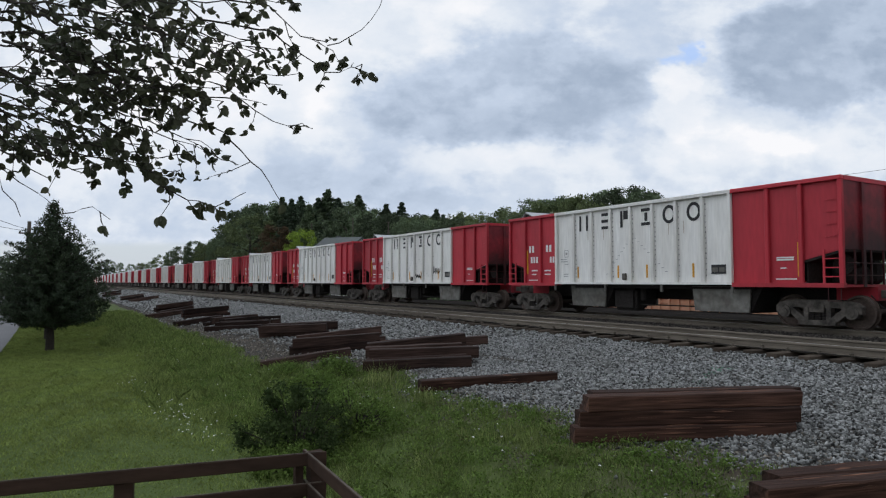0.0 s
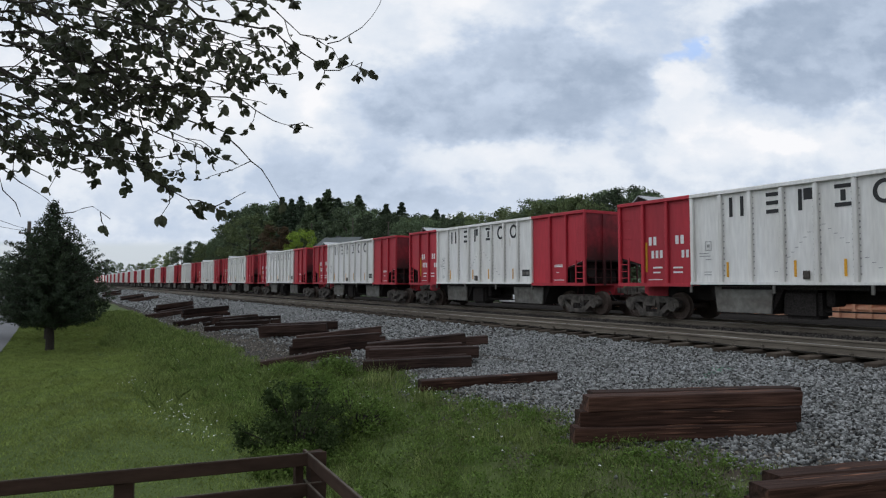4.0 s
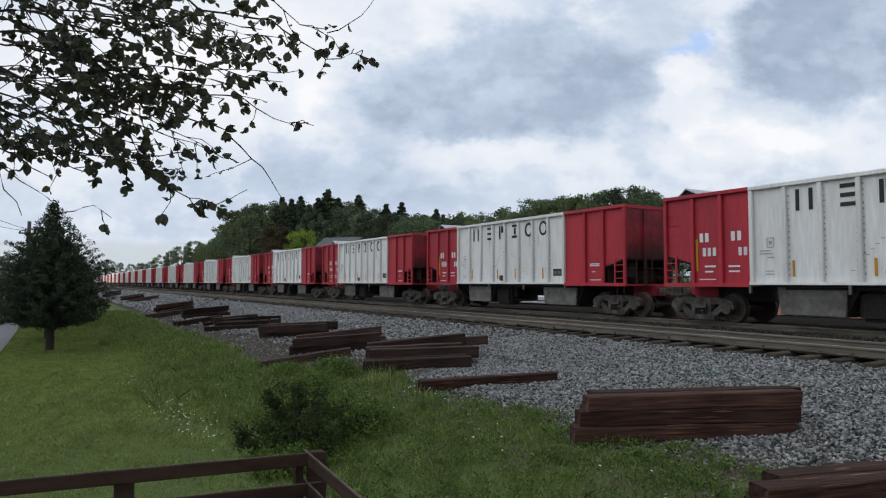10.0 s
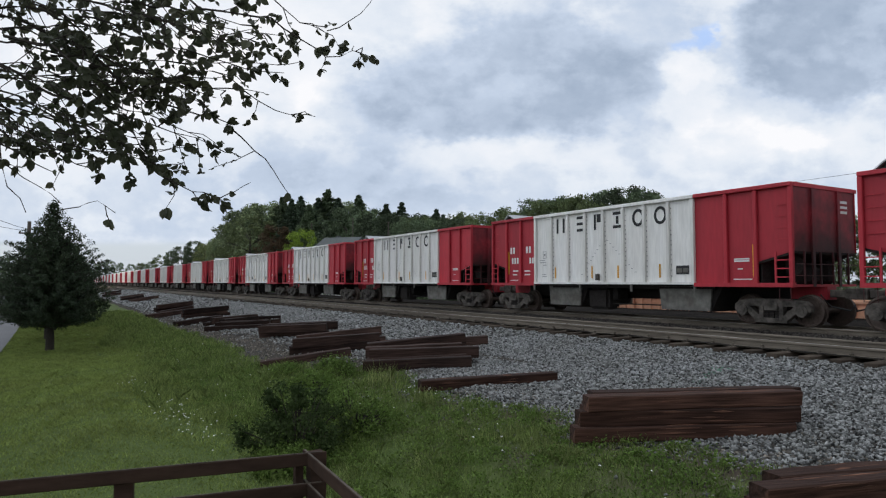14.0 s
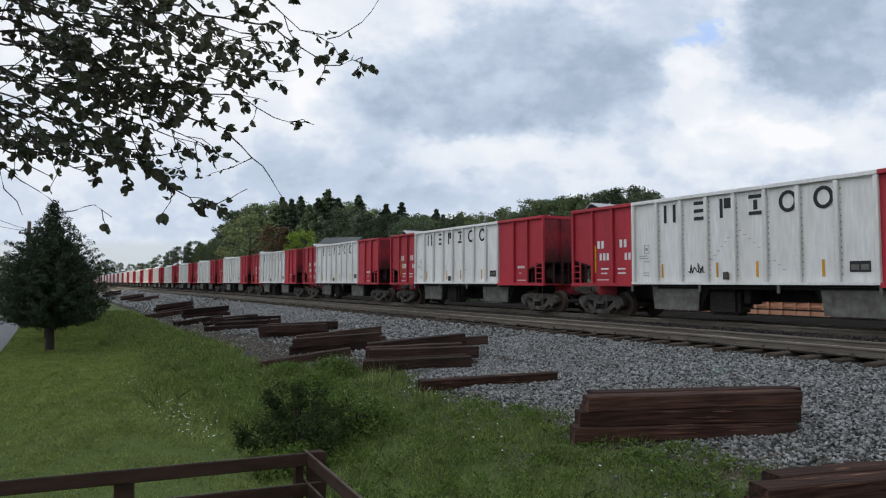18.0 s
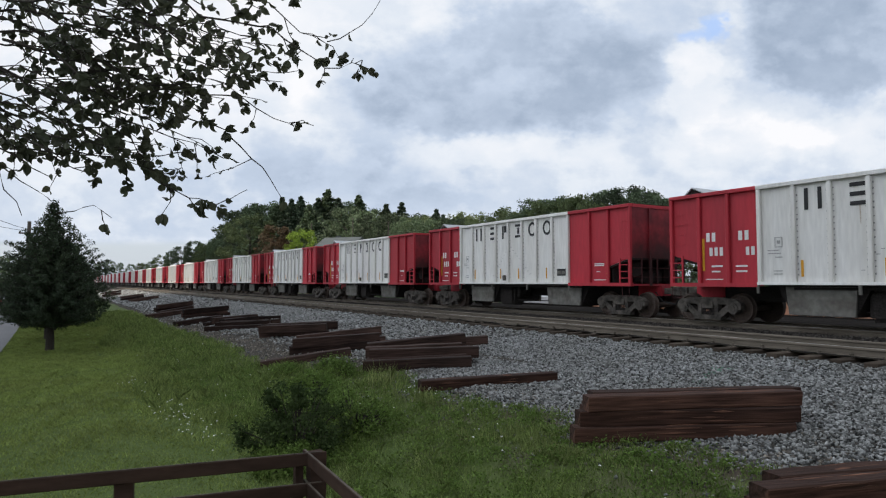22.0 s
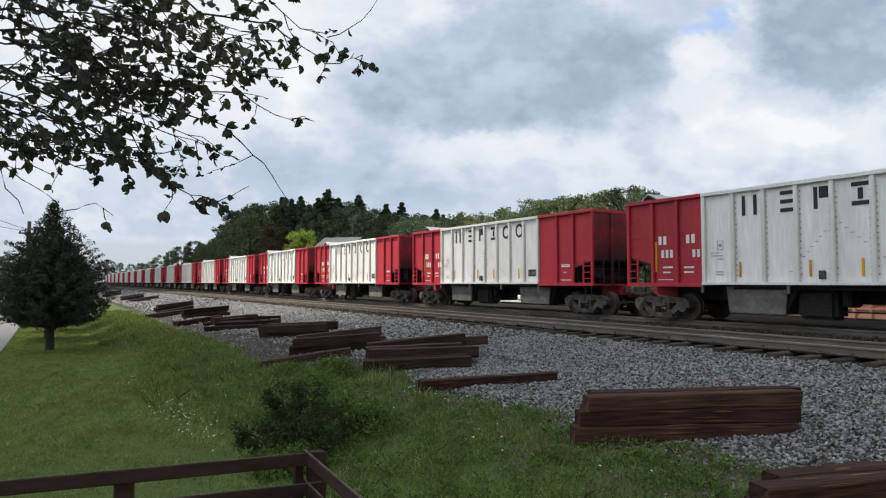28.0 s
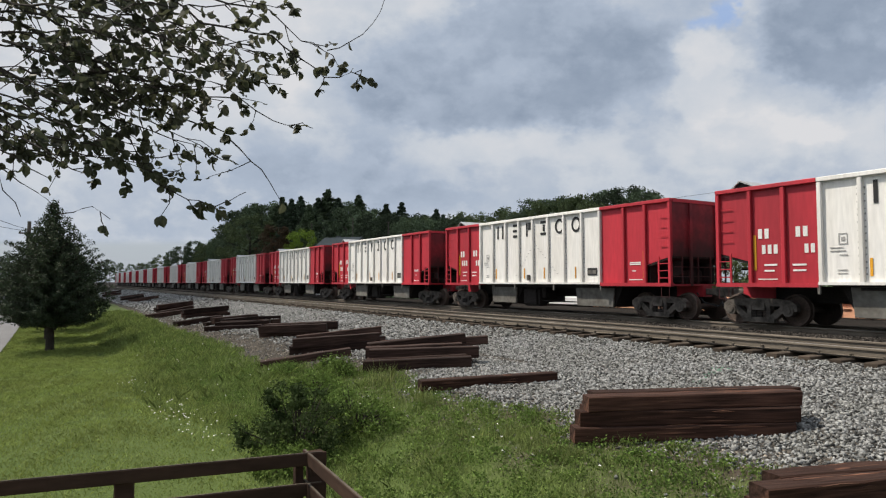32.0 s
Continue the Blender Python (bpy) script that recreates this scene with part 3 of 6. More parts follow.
    part("valve_box", bevelled(boxes((-0.42, -0.27, y - 0.09, y + 0.01, 1.25, 1.47)), 0.02), M_TRUCK, c, "grey valve box")
    for z, xa, xb in ((1.38, -3.35, -3.11), (1.46, -3.35, -3.11), (1.82, -3.3, -3.1), (1.92, -3.51, -3.14), (2.0, -3.51, -3.2)):
        part("faded_bar", boxes((xa, xb, y - 0.003, y, z, z + 0.025)), M_FADED, c, "faded grey stencil bar")
    # stitch welds where the inner slope sheets meet the side
    for x0, z0, x1, z1 in ((-1.15, 1.45, -0.15, 2.55), (0.1, 2.6, 1.35, 1.5)):
        wb = bmesh.new()
        for k in range(10):
            q = k / 9
            xx = x0 + (x1 - x0) * q
            if min(abs(xx - rb) for rb in RIBS_W) > 0.09:
                box(wb, xx - 0.05, xx + 0.04, y - 0.004, y, z0 + (z1 - z0) * q, z0 + (z1 - z0) * q + 0.018)
        part("weld_seam", wb, M_FADED, c, "dotted grey line of stitch welds")
    # the two ends: upright sheet over a sloping hopper floor
    for e, d in ((E0, 1), (E1, -1)):
        x = e + d * 0.03
        part("end_sheet", boxes((*span(x, x + d * 0.012), -SIDE + 0.1, SIDE - 0.1, 1.98, Z1 - 0.11)), M_SOOT_SHADE, c, "red end sheet darkened by soot and painted-in shade")
        part("end_rail", boxes((*span(e, e + d * 0.12), -SIDE + 0.15, SIDE - 0.15, Z1 - 0.11, Z1)), M_RED, c)
        inner = W0 if d > 0 else W1
        part("slope_sheet", prism([(e + d * 0.04, 1.98), (inner, 1.2), (inner, 1.14), (e + d * 0.04, 1.92)], "y", -SIDE + 0.11, SIDE - 0.11), M_UNDER, c, "dark sloping hopper floor")
        part("end_platform", boxes((*span(e, e + d * 1.1), -SIDE + 0.15, SIDE - 0.15, Z0 - 0.1, Z0 - 0.04)), M_RED, c)
        kx = e - d * 0.8
        part("coupler", bevelled(boxes((*span(e + d * 0.3, kx), -0.09, 0.09, 0.78, 0.98), (*span(kx, kx + d * 0.28), -0.17, 0.17, 0.74, 1.02)), 0.02), M_TRUCK, c, "dusty knuckle coupler")
        part("draft_sill", boxes((*span(e - d * 0.1, e + d * 0.9), -0.22, 0.22, 0.72, 1.06)), M_RED, c)
        if d < 0:
            part("brake_cylinder", bevelled(boxes((*span(e + d * 0.3, e + d * 0.9), -0.5, 0.35, Z0 - 0.04, Z0 + 0.42)), 0.08), M_UNDER, c, "dark brake gear on the end platform")
        part("air_hose", tube([(e - d * 0.05, -0.45, 0.85), (e - d * 0.3, -0.42, 0.55), (e - d * 0.72, -0.3, 0.45), (e - d * 0.8, -0.25, 0.6)], [0.025] * 4), M_BLACK, c)
    e = E1
    for yy in (-0.62, 0.62):
        part("end_post", boxes((e - 0.03, e + 0.02, yy - 0.06, yy + 0.06, Z0 - 0.1, Z1 - 0.11)), M_SOOT_SHADE, c)
    for yy in (-1.05, -0.3, 0.3, 1.05):
        part("stanchion", boxes((e - 0.02, e + 0.02, yy - 0.02, yy + 0.02, Z0 - 0.05, 1.98)), M_SOOT_SHADE, c)
    for z in (1.34, 1.64):
        part("hand_rail", boxes((e + 0.021, e + 0.045, -SIDE + 0.1, SIDE - 0.1, z, z + 0.02)), M_SOOT_SHADE, c)
    for z in (3.06, 3.2, 3.34):
        part("stencil_bar", boxes((e - 0.03, e - 0.026, 0.78, 1.12, z, z + 0.07)), M_MARK, c, "small white stencilled bar")
    # added plate that darkens the open end; no bulkhead is known there
    part("brake_panel", bevelled(boxes((e - 1.02, e - 0.96, -SIDE + 0.2, SIDE - 0.2, Z0 - 0.04, 1.78)), 0.02), M_UNDER, c, "dark plate added to keep the open end in shade")
    part("air_tank", bevelled(boxes((e - 0.7, e - 0.3, 0.5, 1.0, Z0 - 0.04, Z0 + 0.6)), 0.1), M_UNDER, c)
    part("brake_wheel", disc_y(bmesh.new(), e - 0.3, 1.62, -1.0, -0.97, 0.26, 18), M_UNDER, c)
    part("brake_lever", boxes((E0 + 0.3, E0 + 0.34, -0.9, 0.9, 1.52, 1.57)), M_UNDER, c)
    # floor, hoppers and centre sill
    part("hopper_floor", prism([(W0, 1.16), (W1, 1.16), (W1 - 0.3, 1.06), (W0 + 0.3, 1.06)], "y", -SIDE + 0.15, SIDE - 0.15), M_UNDER, c, "dark hopper floor")
    part("centre_sill", boxes((E0 + 0.9, E1 - 0.9, -0.2, 0.2, 0.62, 1.06)), M_UNDER, c)
    for a, b in ((-3.05, -1.5), (2.3, 3.95)):
        part("hopper_bin", prism([(a - 0.4, 1.08), (b + 0.4, 1.08), (b, 0.32), (a, 0.32)], "y", -1.2, 1.2), M_UNDER, c, "dark hopper bin")
    part("brake_reservoir", bevelled(boxes((-1.25, -0.25, -1.15, -0.5, 0.22, 1.0)), 0.1, 2), M_UNDER, c)
    part("control_valve", bevelled(boxes((-0.2, 0.02, -1.0, -0.4, 0.55, 1.0)), 0.05), M_UNDER, c)
    part("brake_rod", boxes((-1.4, 2.6, -0.9, -0.87, 0.42, 0.46)), M_UNDER, c)
    part("gate_shaft", boxes((-2.9, 4.2, -1.36, -1.3, 0.98, 1.05)), M_UNDER, c)
    # load
    lv = []
    for i in range(21):
        for j in range(9):
            u, v = i / 20, j / 8
            lv.append((E0 + 0.3 + u * (E1 - E0 - 0.6), -1.42 + 2.84 * v, 2.75 + 0.3 * math.sin(u * 9) * math.sin(v * 3.1) + 0.35 * math.sin(v * math.pi)))
    lf = [(i * 9 + j, (i + 1) * 9 + j, (i + 1) * 9 + j + 1, i * 9 + j + 1) for i in range(20) for j in range(8)]
    from_arrays("load", lv, lf, M_BED, c, smooth=True)["label"] = "grey crushed stone load"
    # peaked hood over one end
    hood = part("hood", prism([(E0 - 0.1, Z1 - 0.02), (E0 + 0.34, Z1 + 0.32), (E0 + 0.92, Z1 + 0.05), (E0 + 0.92, Z1 + 0.02), (E0 + 0.34, Z1 + 0.28), (E0 - 0.1, Z1 - 0.06)], "y", -0.95, 0.95),
                M_HOOD, c, "peaked galvanised steel hood")
    # the hood is open below; this dark block stands in for the shade there
    part("hood_frame", prism([(E0 + 0.0, Z1 - 0.12), (E0 + 0.34, Z1 + 0.25), (E0 + 0.86, Z1 + 0.03), (E0 + 0.86, Z1 - 0.12)], "y", -0.88, 0.88), M_UNDER, hood, "dark block standing for shade in the open gap under the hood")
    # trucks
    wheels = []
    frames = {}
    ws = w1 = None
    for tx in (-5.7, 5.7):
        for s in (-1, 1):
            if s not in frames:
                sf = part("side_frame", truck_frame(s), M_TRUCK, c, "dusty cast steel truck side frame")
                sp = part("spring_nest", springs(s), M_UNDER, sf)
                frames[s] = (sf, sp)
            else:
                sf = again("side_frame", frames[s][0], c)
                sf["label"] = "dusty cast steel truck side frame"
                again("spring_nest", frames[s][1], sf)
            sf.matrix_basis = pose(tx, 0, 0)
        part("bolster", boxes((tx - 0.2, tx + 0.2, -1.0, 1.0, 0.42, 0.72)), M_UNDER, c)
        for dx in (-0.84, 0.84):
            if ws is None:
                ws = w = part("wheelset", disc_y(bmesh.new(), 0, 0, -0.95, 0.95, 0.085, 12), M_WHEEL, c, "rust-brown steel wheels on an axle")
                w1 = part("wheel", wheel_mesh(), M_WHEEL, w)
                w1.matrix_basis = pose(0, 0.7175, 0)
                again("wheel", w1, w, pose(0, -0.7175, 0, 0, 0, 180))
            else:
                w = again("wheelset", ws, c)
                w["label"] = "rust-brown steel wheels on an axle"
                again("wheel", w1, w, pose(0, 0.7175, 0))
                again("wheel", w1, w, pose(0, -0.7175, 0, 0, 0, 180))
            w.matrix_basis = pose(tx + dx, 0, 0.419)
    return c


def train_x(t):
    """Where the middle of the leading car of the count stands: the train slows a little."""
    return -6.7392253e-07 * t ** 5 + 7.52693198e-05 * t ** 4 + -0.00299622973 * t ** 3 + 0.0351598885 * t ** 2 + 12.5667073 * t + -3.92235968 - W0


def car_pose(k, t):
    return pose(train_x(t) - k * CAR_PITCH, TRAIN_Y, 0)


# car k has its white panel's edge at the count's zero at t = 0; the last car is number 41
FIRST_CAR, LAST_CAR = -1, 41
cars = [hopper_car(car_pose(FIRST_CAR, 0))]
for k in range(FIRST_CAR + 1, LAST_CAR + 1):
    cars.append(copy_thing(cars[0], car_pose(k, 0)))


def scrawl(c, x, z, w, h, seed):
    """A dark painted scribble with no letters in it."""
    r = random.Random(seed)
    y = -(SIDE - 0.095) - 0.014
    pts = [(x + w * (k / 13) + r.uniform(-0.06, 0.06), y, z + h * (0.5 + 0.5 * math.sin(k * 2.1 + seed)) * r.uniform(0.6, 1.0)) for k in range(14)]
    part("scrawl", tube(pts, [0.018] * 14, 4), M_BLACK, c, "black painted scribble")


def rust(c, x, z, h, seed):
    r = random.Random(seed)
    y = -(SIDE - 0.095) - 0.0125
    pts = [(x - 0.014, z), (x + 0.016, z), (x + 0.02, z - h * 0.6), (x + 0.012, z - h), (x - 0.006, z - h * r.uniform(0.7, 0.9))]
    part("rust_streak", prism(pts, "y", y, y + 0.001), M_RUST, c, "brown rust streak")


M_RUST = material("rust_stain", (0.45, 0.39, 0.32), 0.9, grain=12, blotch=5, second=(0.6, 0.56, 0.5), bump=0)
for k, x, z, w, h in ((2, -0.2, 1.38, 0.95, 0.3), (2, 1.86, 1.58, 0.75, 0.42), (9, 0.1, 1.35, 0.6, 0.3), (16, -1.6, 1.4, 0.55, 0.35), (24, 1.2, 1.4, 0.5, 0.4)):
    scrawl(cars[k - FIRST_CAR], x, z, w, h, k)
for k in (1, 5, 10, 11, 19, 27):
    for x in (-2.1, -1.35, 1.42, 1.98):
        rust(cars[k - FIRST_CAR], x + 0.03 * k % 0.2, 3.02, 0.35 + 0.05 * (k % 4), k + int(x * 10))

# ---- clouds: one glowing layer high over the far country, drifting towards the eye ----
CLOUD_H, CLOUD_SPEED = 250.0, 3.28
HIGH_H, HIGH_SPEED = 680.0, 8.925


def cloud_material():
    m = bpy.data.materials.new("cloud_glow")
    m.use_nodes = True
    n, l = m.node_tree.nodes, m.node_tree.links
    n.clear()
    out, em = n.new("ShaderNodeOutputMaterial"), n.new("ShaderNodeEmission")
    clear, veil = n.new("ShaderNodeBsdfTransparent"), n.new("ShaderNodeMixShader")
    l.new(clear.outputs["BSDF"], veil.inputs[1])
    l.new(em.outputs["Emission"], veil.inputs[2])
    l.new(veil.outputs["Shader"], out.inputs["Surface"])
    co, sep = n.new("ShaderNodeTexCoord"), n.new("ShaderNodeSeparateXYZ")
    l.new(co.outputs["Object"], sep.inputs["Vector"])

    def op(kind, a, b=None, c=None):
        q = n.new("ShaderNodeMath")
        q.operation = kind
        for i, v in enumerate((a, b, c)):
            if v is None:
                continue
            if isinstance(v, (int, float)):
                q.inputs[i].default_value = v
            else:
                l.new(v, q.inputs[i])
        return q.outputs[0]

    # slope across and up, as seen from under the layer
    a = op("DIVIDE", sep.outputs["X"], sep.outputs["Y"])
    e = op("DIVIDE", CLOUD_H, sep.outputs["Y"])
    thin = n.new("ShaderNodeMapRange")
    thin.interpolation_type = "SMOOTHSTEP"
    thin.inputs["From Min"].default_value, thin.inputs["From Max"].default_value = 0.053, 0.066
    l.new(e, thin.inputs["Value"])
    l.new(thin.outputs["Result"], veil.inputs["Fac"])
    vec = n.new("ShaderNodeCombineXYZ")
    l.new(a, vec.inputs["X"])
    l.new(op("MULTIPLY", e, 1.6), vec.inputs["Y"])

    def tex(scale, detail, rough=0.55, seed=0.0):
        t = n.new("ShaderNodeTexNoise")
        t.noise_dimensions = "4D"
        t.inputs["W"].default_value = seed
        t.inputs["Scale"].default_value, t.inputs["Detail"].default_value, t.inputs["Roughness"].default_value = scale, detail, rough
        l.new(vec.outputs["Vector"], t.inputs["Vector"])
        return t

    warp = tex(7, 5, 0.6, 3.1)
    ws = n.new("ShaderNodeSeparateXYZ")
    l.new(warp.outputs["Color"], ws.inputs["Vector"])
    wa = op("MULTIPLY_ADD", op("SUBTRACT", ws.outputs["X"], 0.5), 0.16, a)
    we = op("MULTIPLY_ADD", op("SUBTRACT", ws.outputs["Y"], 0.5), 0.12, e)

    def blob(cx, cy, rx, ry, k=1.0):
        """A soft patch: centre and size in thousandths of the distance ahead."""
        dx = op("DIVIDE", op("SUBTRACT", wa, cx / 1000), rx / 1000)
        dy = op("DIVIDE", op("SUBTRACT", we, cy / 1000), ry / 1000)
        r = op("ADD", op("MULTIPLY", dx, dx), op("MULTIPLY", dy, dy))
        return op("MULTIPLY", op("EXPONENT", op("MULTIPLY", r, -1.0)), k)

    def step(value, lo, hi, a, b):
        q = n.new("ShaderNodeMapRange")
        q.interpolation_type = "SMOOTHSTEP"
        for key, v in zip(("From Min", "From Max", "To Min", "To Max"), (lo, hi, a, b)):
            q.inputs[key].default_value = v
        l.new(value, q.inputs["Value"])
        return q.outputs["Result"]

    def rough(scale, detail, amount, seed, grit=0.55):
        return op("MULTIPLY", op("SUBTRACT", tex(scale, detail, grit, seed).outputs["Fac"], 0.5), amount)

    total = op("ADD", op("ADD", op("ADD", rough(4.5, 8, 0.42, 0.4), rough(11, 8, 0.34, 7.7, 0.62)), rough(30, 7, 0.16, 2.2, 0.6)), 0.65)
    # lumps with firmer upper edges
    total = op("ADD", total, step(tex(9, 7, 0.55, 40.5).outputs["Fac"], 0.45, 0.6, -0.07, 0.08))
    for row in ((-80, 400, 150, 60, 0.05), (60, 408, 70, 40, 0.16), (-130, 300, 90, 110, 0.04), (-195, 265, 26, 30, 0.34), (-300, 300, 160, 120, 0.10),
                (-40, 165, 190, 32, -0.10), (-330, 125, 190, 40, -0.06), (-480, 330, 200, 120, 0.10), (60, 192, 110, 30, 0.16), (230, 195, 90, 40, 0.08), (0, 120, 140, 24, -0.04),
                (300, 170, 120, 30, 0.02), (-140, 150, 200, 45, -0.12), (-330, 190, 120, 40, -0.08), (-230, 390, 140, 70, 0.18), (-420, 330, 170, 90, 0.16), (470, 200, 110, 40, 0.20), (650, 190, 90, 34, 0.05), (500, 150, 150, 24, -0.06), (270, 420, 130, 40, -0.04)):
        total = op("ADD", total, blob(*row))
    # the grey deck in the middle, with its dark flat base
    deck = op("ADD", op("ADD", op("ADD", blob(150, 322, 175, 82, 1.0), blob(40, 245, 150, 42, 0.75)), blob(-60, 300, 110, 60, 0.45)), rough(8, 8, 0.9, 21.0, 0.6))
    total = op("ADD", total, step(deck, 0.25, 0.7, 0.0, -0.27))
    total = op("ADD", total, blob(75, 236, 130, 26, -0.13))
    total = op("ADD", total, blob(210, 330, 110, 42, -0.10))
    # the grey deck to the right, torn along its lower edge
    deck = op("ADD", op("ADD", blob(640, 370, 190, 95, 1.1), blob(520, 350, 70, 70, 0.6)), rough(9, 8, 0.9, 33.0, 0.6))
    total = op("ADD", total, step(deck, 0.3, 0.7, 0.0, -0.31))
    # the sunlit heap with its firm curled edge
    heap = op("ADD", op("ADD", op("ADD", blob(372, 300, 58, 50, 1.0), blob(380, 235, 60, 45, 0.7)), blob(520, 215, 62, 26, 0.95)), rough(12, 8, 1.2, 12.3, 0.62))
    total = op("ADD", total, step(heap, 0.25, 0.75, 0.0, 0.2))
    total = op("ADD", total, step(op("ADD", blob(365, 312, 40, 34, 1.0), rough(24, 7, 1.2, 15.0)), 0.4, 0.7, 0.0, 0.10))
    ramp = n.new("ShaderNodeValToRGB")
    els = ramp.color_ramp.elements
    els[0].position, els[0].color = 0.1, (0.25, 0.32, 0.43, 1)
    els[1].position, els[1].color = 1.0, (0.84, 0.845, 0.87, 1)
    mid = els.new(0.5)
    mid.color = (0.49, 0.57, 0.695, 1)
    mid = els.new(0.72)
    mid.color = (0.68, 0.73, 0.80, 1)
    l.new(total, ramp.inputs["Fac"])
    # a torn gap of blue beside the bright heap
    blue = n.new("ShaderNodeMix")
    blue.data_type = "RGBA"
    blue.inputs["B"].default_value = (0.38, 0.54, 0.86, 1)
    l.new(step(op("ADD", op("ADD", blob(372, 352, 30, 13), blob(400, 372, 13, 26)), rough(20, 5, 0.9, 5.0, 0.5)), 0.3, 1.15, 0.0, 0.85), blue.inputs["Factor"])
    l.new(ramp.outputs["Color"], blue.inputs["A"])
    l.new(blue.outputs["Result"], em.inputs["Color"])
    em.inputs["Strength"].default_value = 0.83
    return m


clouds = from_arrays("cloud_layer", [(-4600, 350, 0), (4600, 350, 0), (4600, 4700, 0), (-4600, 4700, 0)], [(3, 2, 1, 0)], cloud_material())
tagged(clouds, "broken grey and white rain clouds drifting overhead", "clouds", kind="structure")


def overcast_material():
    """The same layer going on overhead: grey cloud, bright round the hidden sun and in a patch added to light the
    train, with one torn gap in it.
    """
    m = bpy.data.materials.new("overcast_glow")
    m.use_nodes = True
    n, l = m.node_tree.nodes, m.node_tree.links
    n.clear()
    out, em = n.new("ShaderNodeOutputMaterial"), n.new("ShaderNodeEmission")
    clear, veil = n.new("ShaderNodeBsdfTransparent"), n.new("ShaderNodeMixShader")
    l.new(clear.outputs["BSDF"], veil.inputs[1])
    l.new(em.outputs["Emission"], veil.inputs[2])
    l.new(veil.outputs["Shader"], out.inputs["Surface"])
    co, sep = n.new("ShaderNodeTexCoord"), n.new("ShaderNodeSeparateXYZ")
    rag = n.new("ShaderNodeTexNoise")
    rag.inputs["Scale"].default_value, rag.inputs["Detail"].default_value = 0.012, 4
    l.new(co.outputs["Object"], rag.inputs["Vector"])
    l.new(co.outputs["Object"], sep.inputs["Vector"])

    def op(kind, a, b=None, c=None):
        q = n.new("ShaderNodeMath")
        q.operation = kind
        for i, v in enumerate((a, b, c)):
            if v is None:
                continue
            if isinstance(v, (int, float)):
                q.inputs[i].default_value = v
            else:
                l.new(v, q.inputs[i])
        return q.outputs[0]

    wob = op("MULTIPLY", op("SUBTRACT", rag.outputs["Fac"], 0.5), 16.0)
    away = op("ABSOLUTE", op("SUBTRACT", op("ADD", sep.outputs["Y"], wob), GAP_MIDDLE))
    side = op("ABSOLUTE", op("SUBTRACT", sep.outputs["X"], -560.0))
    far = op("MAXIMUM", away, op("SUBTRACT", side, 210.0))
    edge = n.new("ShaderNodeMapRange")
    edge.interpolation_type = "SMOOTHSTEP"
    edge.inputs["From Min"].default_value, edge.inputs["From Max"].default_value = GAP_HALF - 11.0, GAP_HALF + 11.0
    l.new(far, edge.inputs["Value"])
    l.new(edge.outputs["Result"], veil.inputs["Fac"])
    tone = n.new("ShaderNodeTexNoise")
    tone.inputs["Scale"].default_value, tone.inputs["Detail"].default_value = 0.004, 6
    l.new(co.outputs["Object"], tone.inputs["Vector"])

    def bright(x, y, r):
        dx, dy = op("DIVIDE", op("SUBTRACT", sep.outputs["X"], x), r), op("DIVIDE", op("SUBTRACT", sep.outputs["Y"], y), r)
        return op("EXPONENT", op("MULTIPLY", op("ADD", op("MULTIPLY", dx, dx), op("MULTIPLY", dy, dy)), -1.0))

    # bright round the hidden sun; second patch added to brighten the train's near side
    glow = op("ADD", op("MULTIPLY", bright(-540.0, 250.0, 520.0), 0.75), op("MULTIPLY", bright(-1500.0, 300.0, 800.0), 0.9))
    em.inputs["Color"].default_value = (0.86, 0.93, 1.03, 1)
    l.new(op("ADD", glow, op("MULTIPLY_ADD", tone.outputs["Fac"], 0.4, 0.34)), em.inputs["Strength"])
    return m


GAP_MIDDLE, GAP_HALF = 389.0, 29.0
overcast = from_arrays("high_cloud", [(-4000, -3500, 0), (4000, -3500, 0), (4000, 950, 0), (-4000, 950, 0)], [(3, 2, 1, 0)], overcast_material())
tagged(overcast, "grey rain clouds overhead with a drifting gap that lets the sun through", "clouds", kind="structure")
CLOUD_WAY = FWD * 1.0 + RGT * 0.083


def cloud_pose(t, height=CLOUD_H, speed=CLOUD_SPEED):
    p = EYE - CLOUD_WAY * (speed * t)
    return pose(p.x, p.y, EYE_Z + height, 0, 0, math.degrees(math.atan2(RGT.y, RGT.x)))


# ---- far woods ----


def out_at(u, depth):
    """A place on the plain: u is the slope across the view, depth the distance ahead."""
    p = EYE + FWD * depth + RGT * (u * depth)
    return p.x, p.y


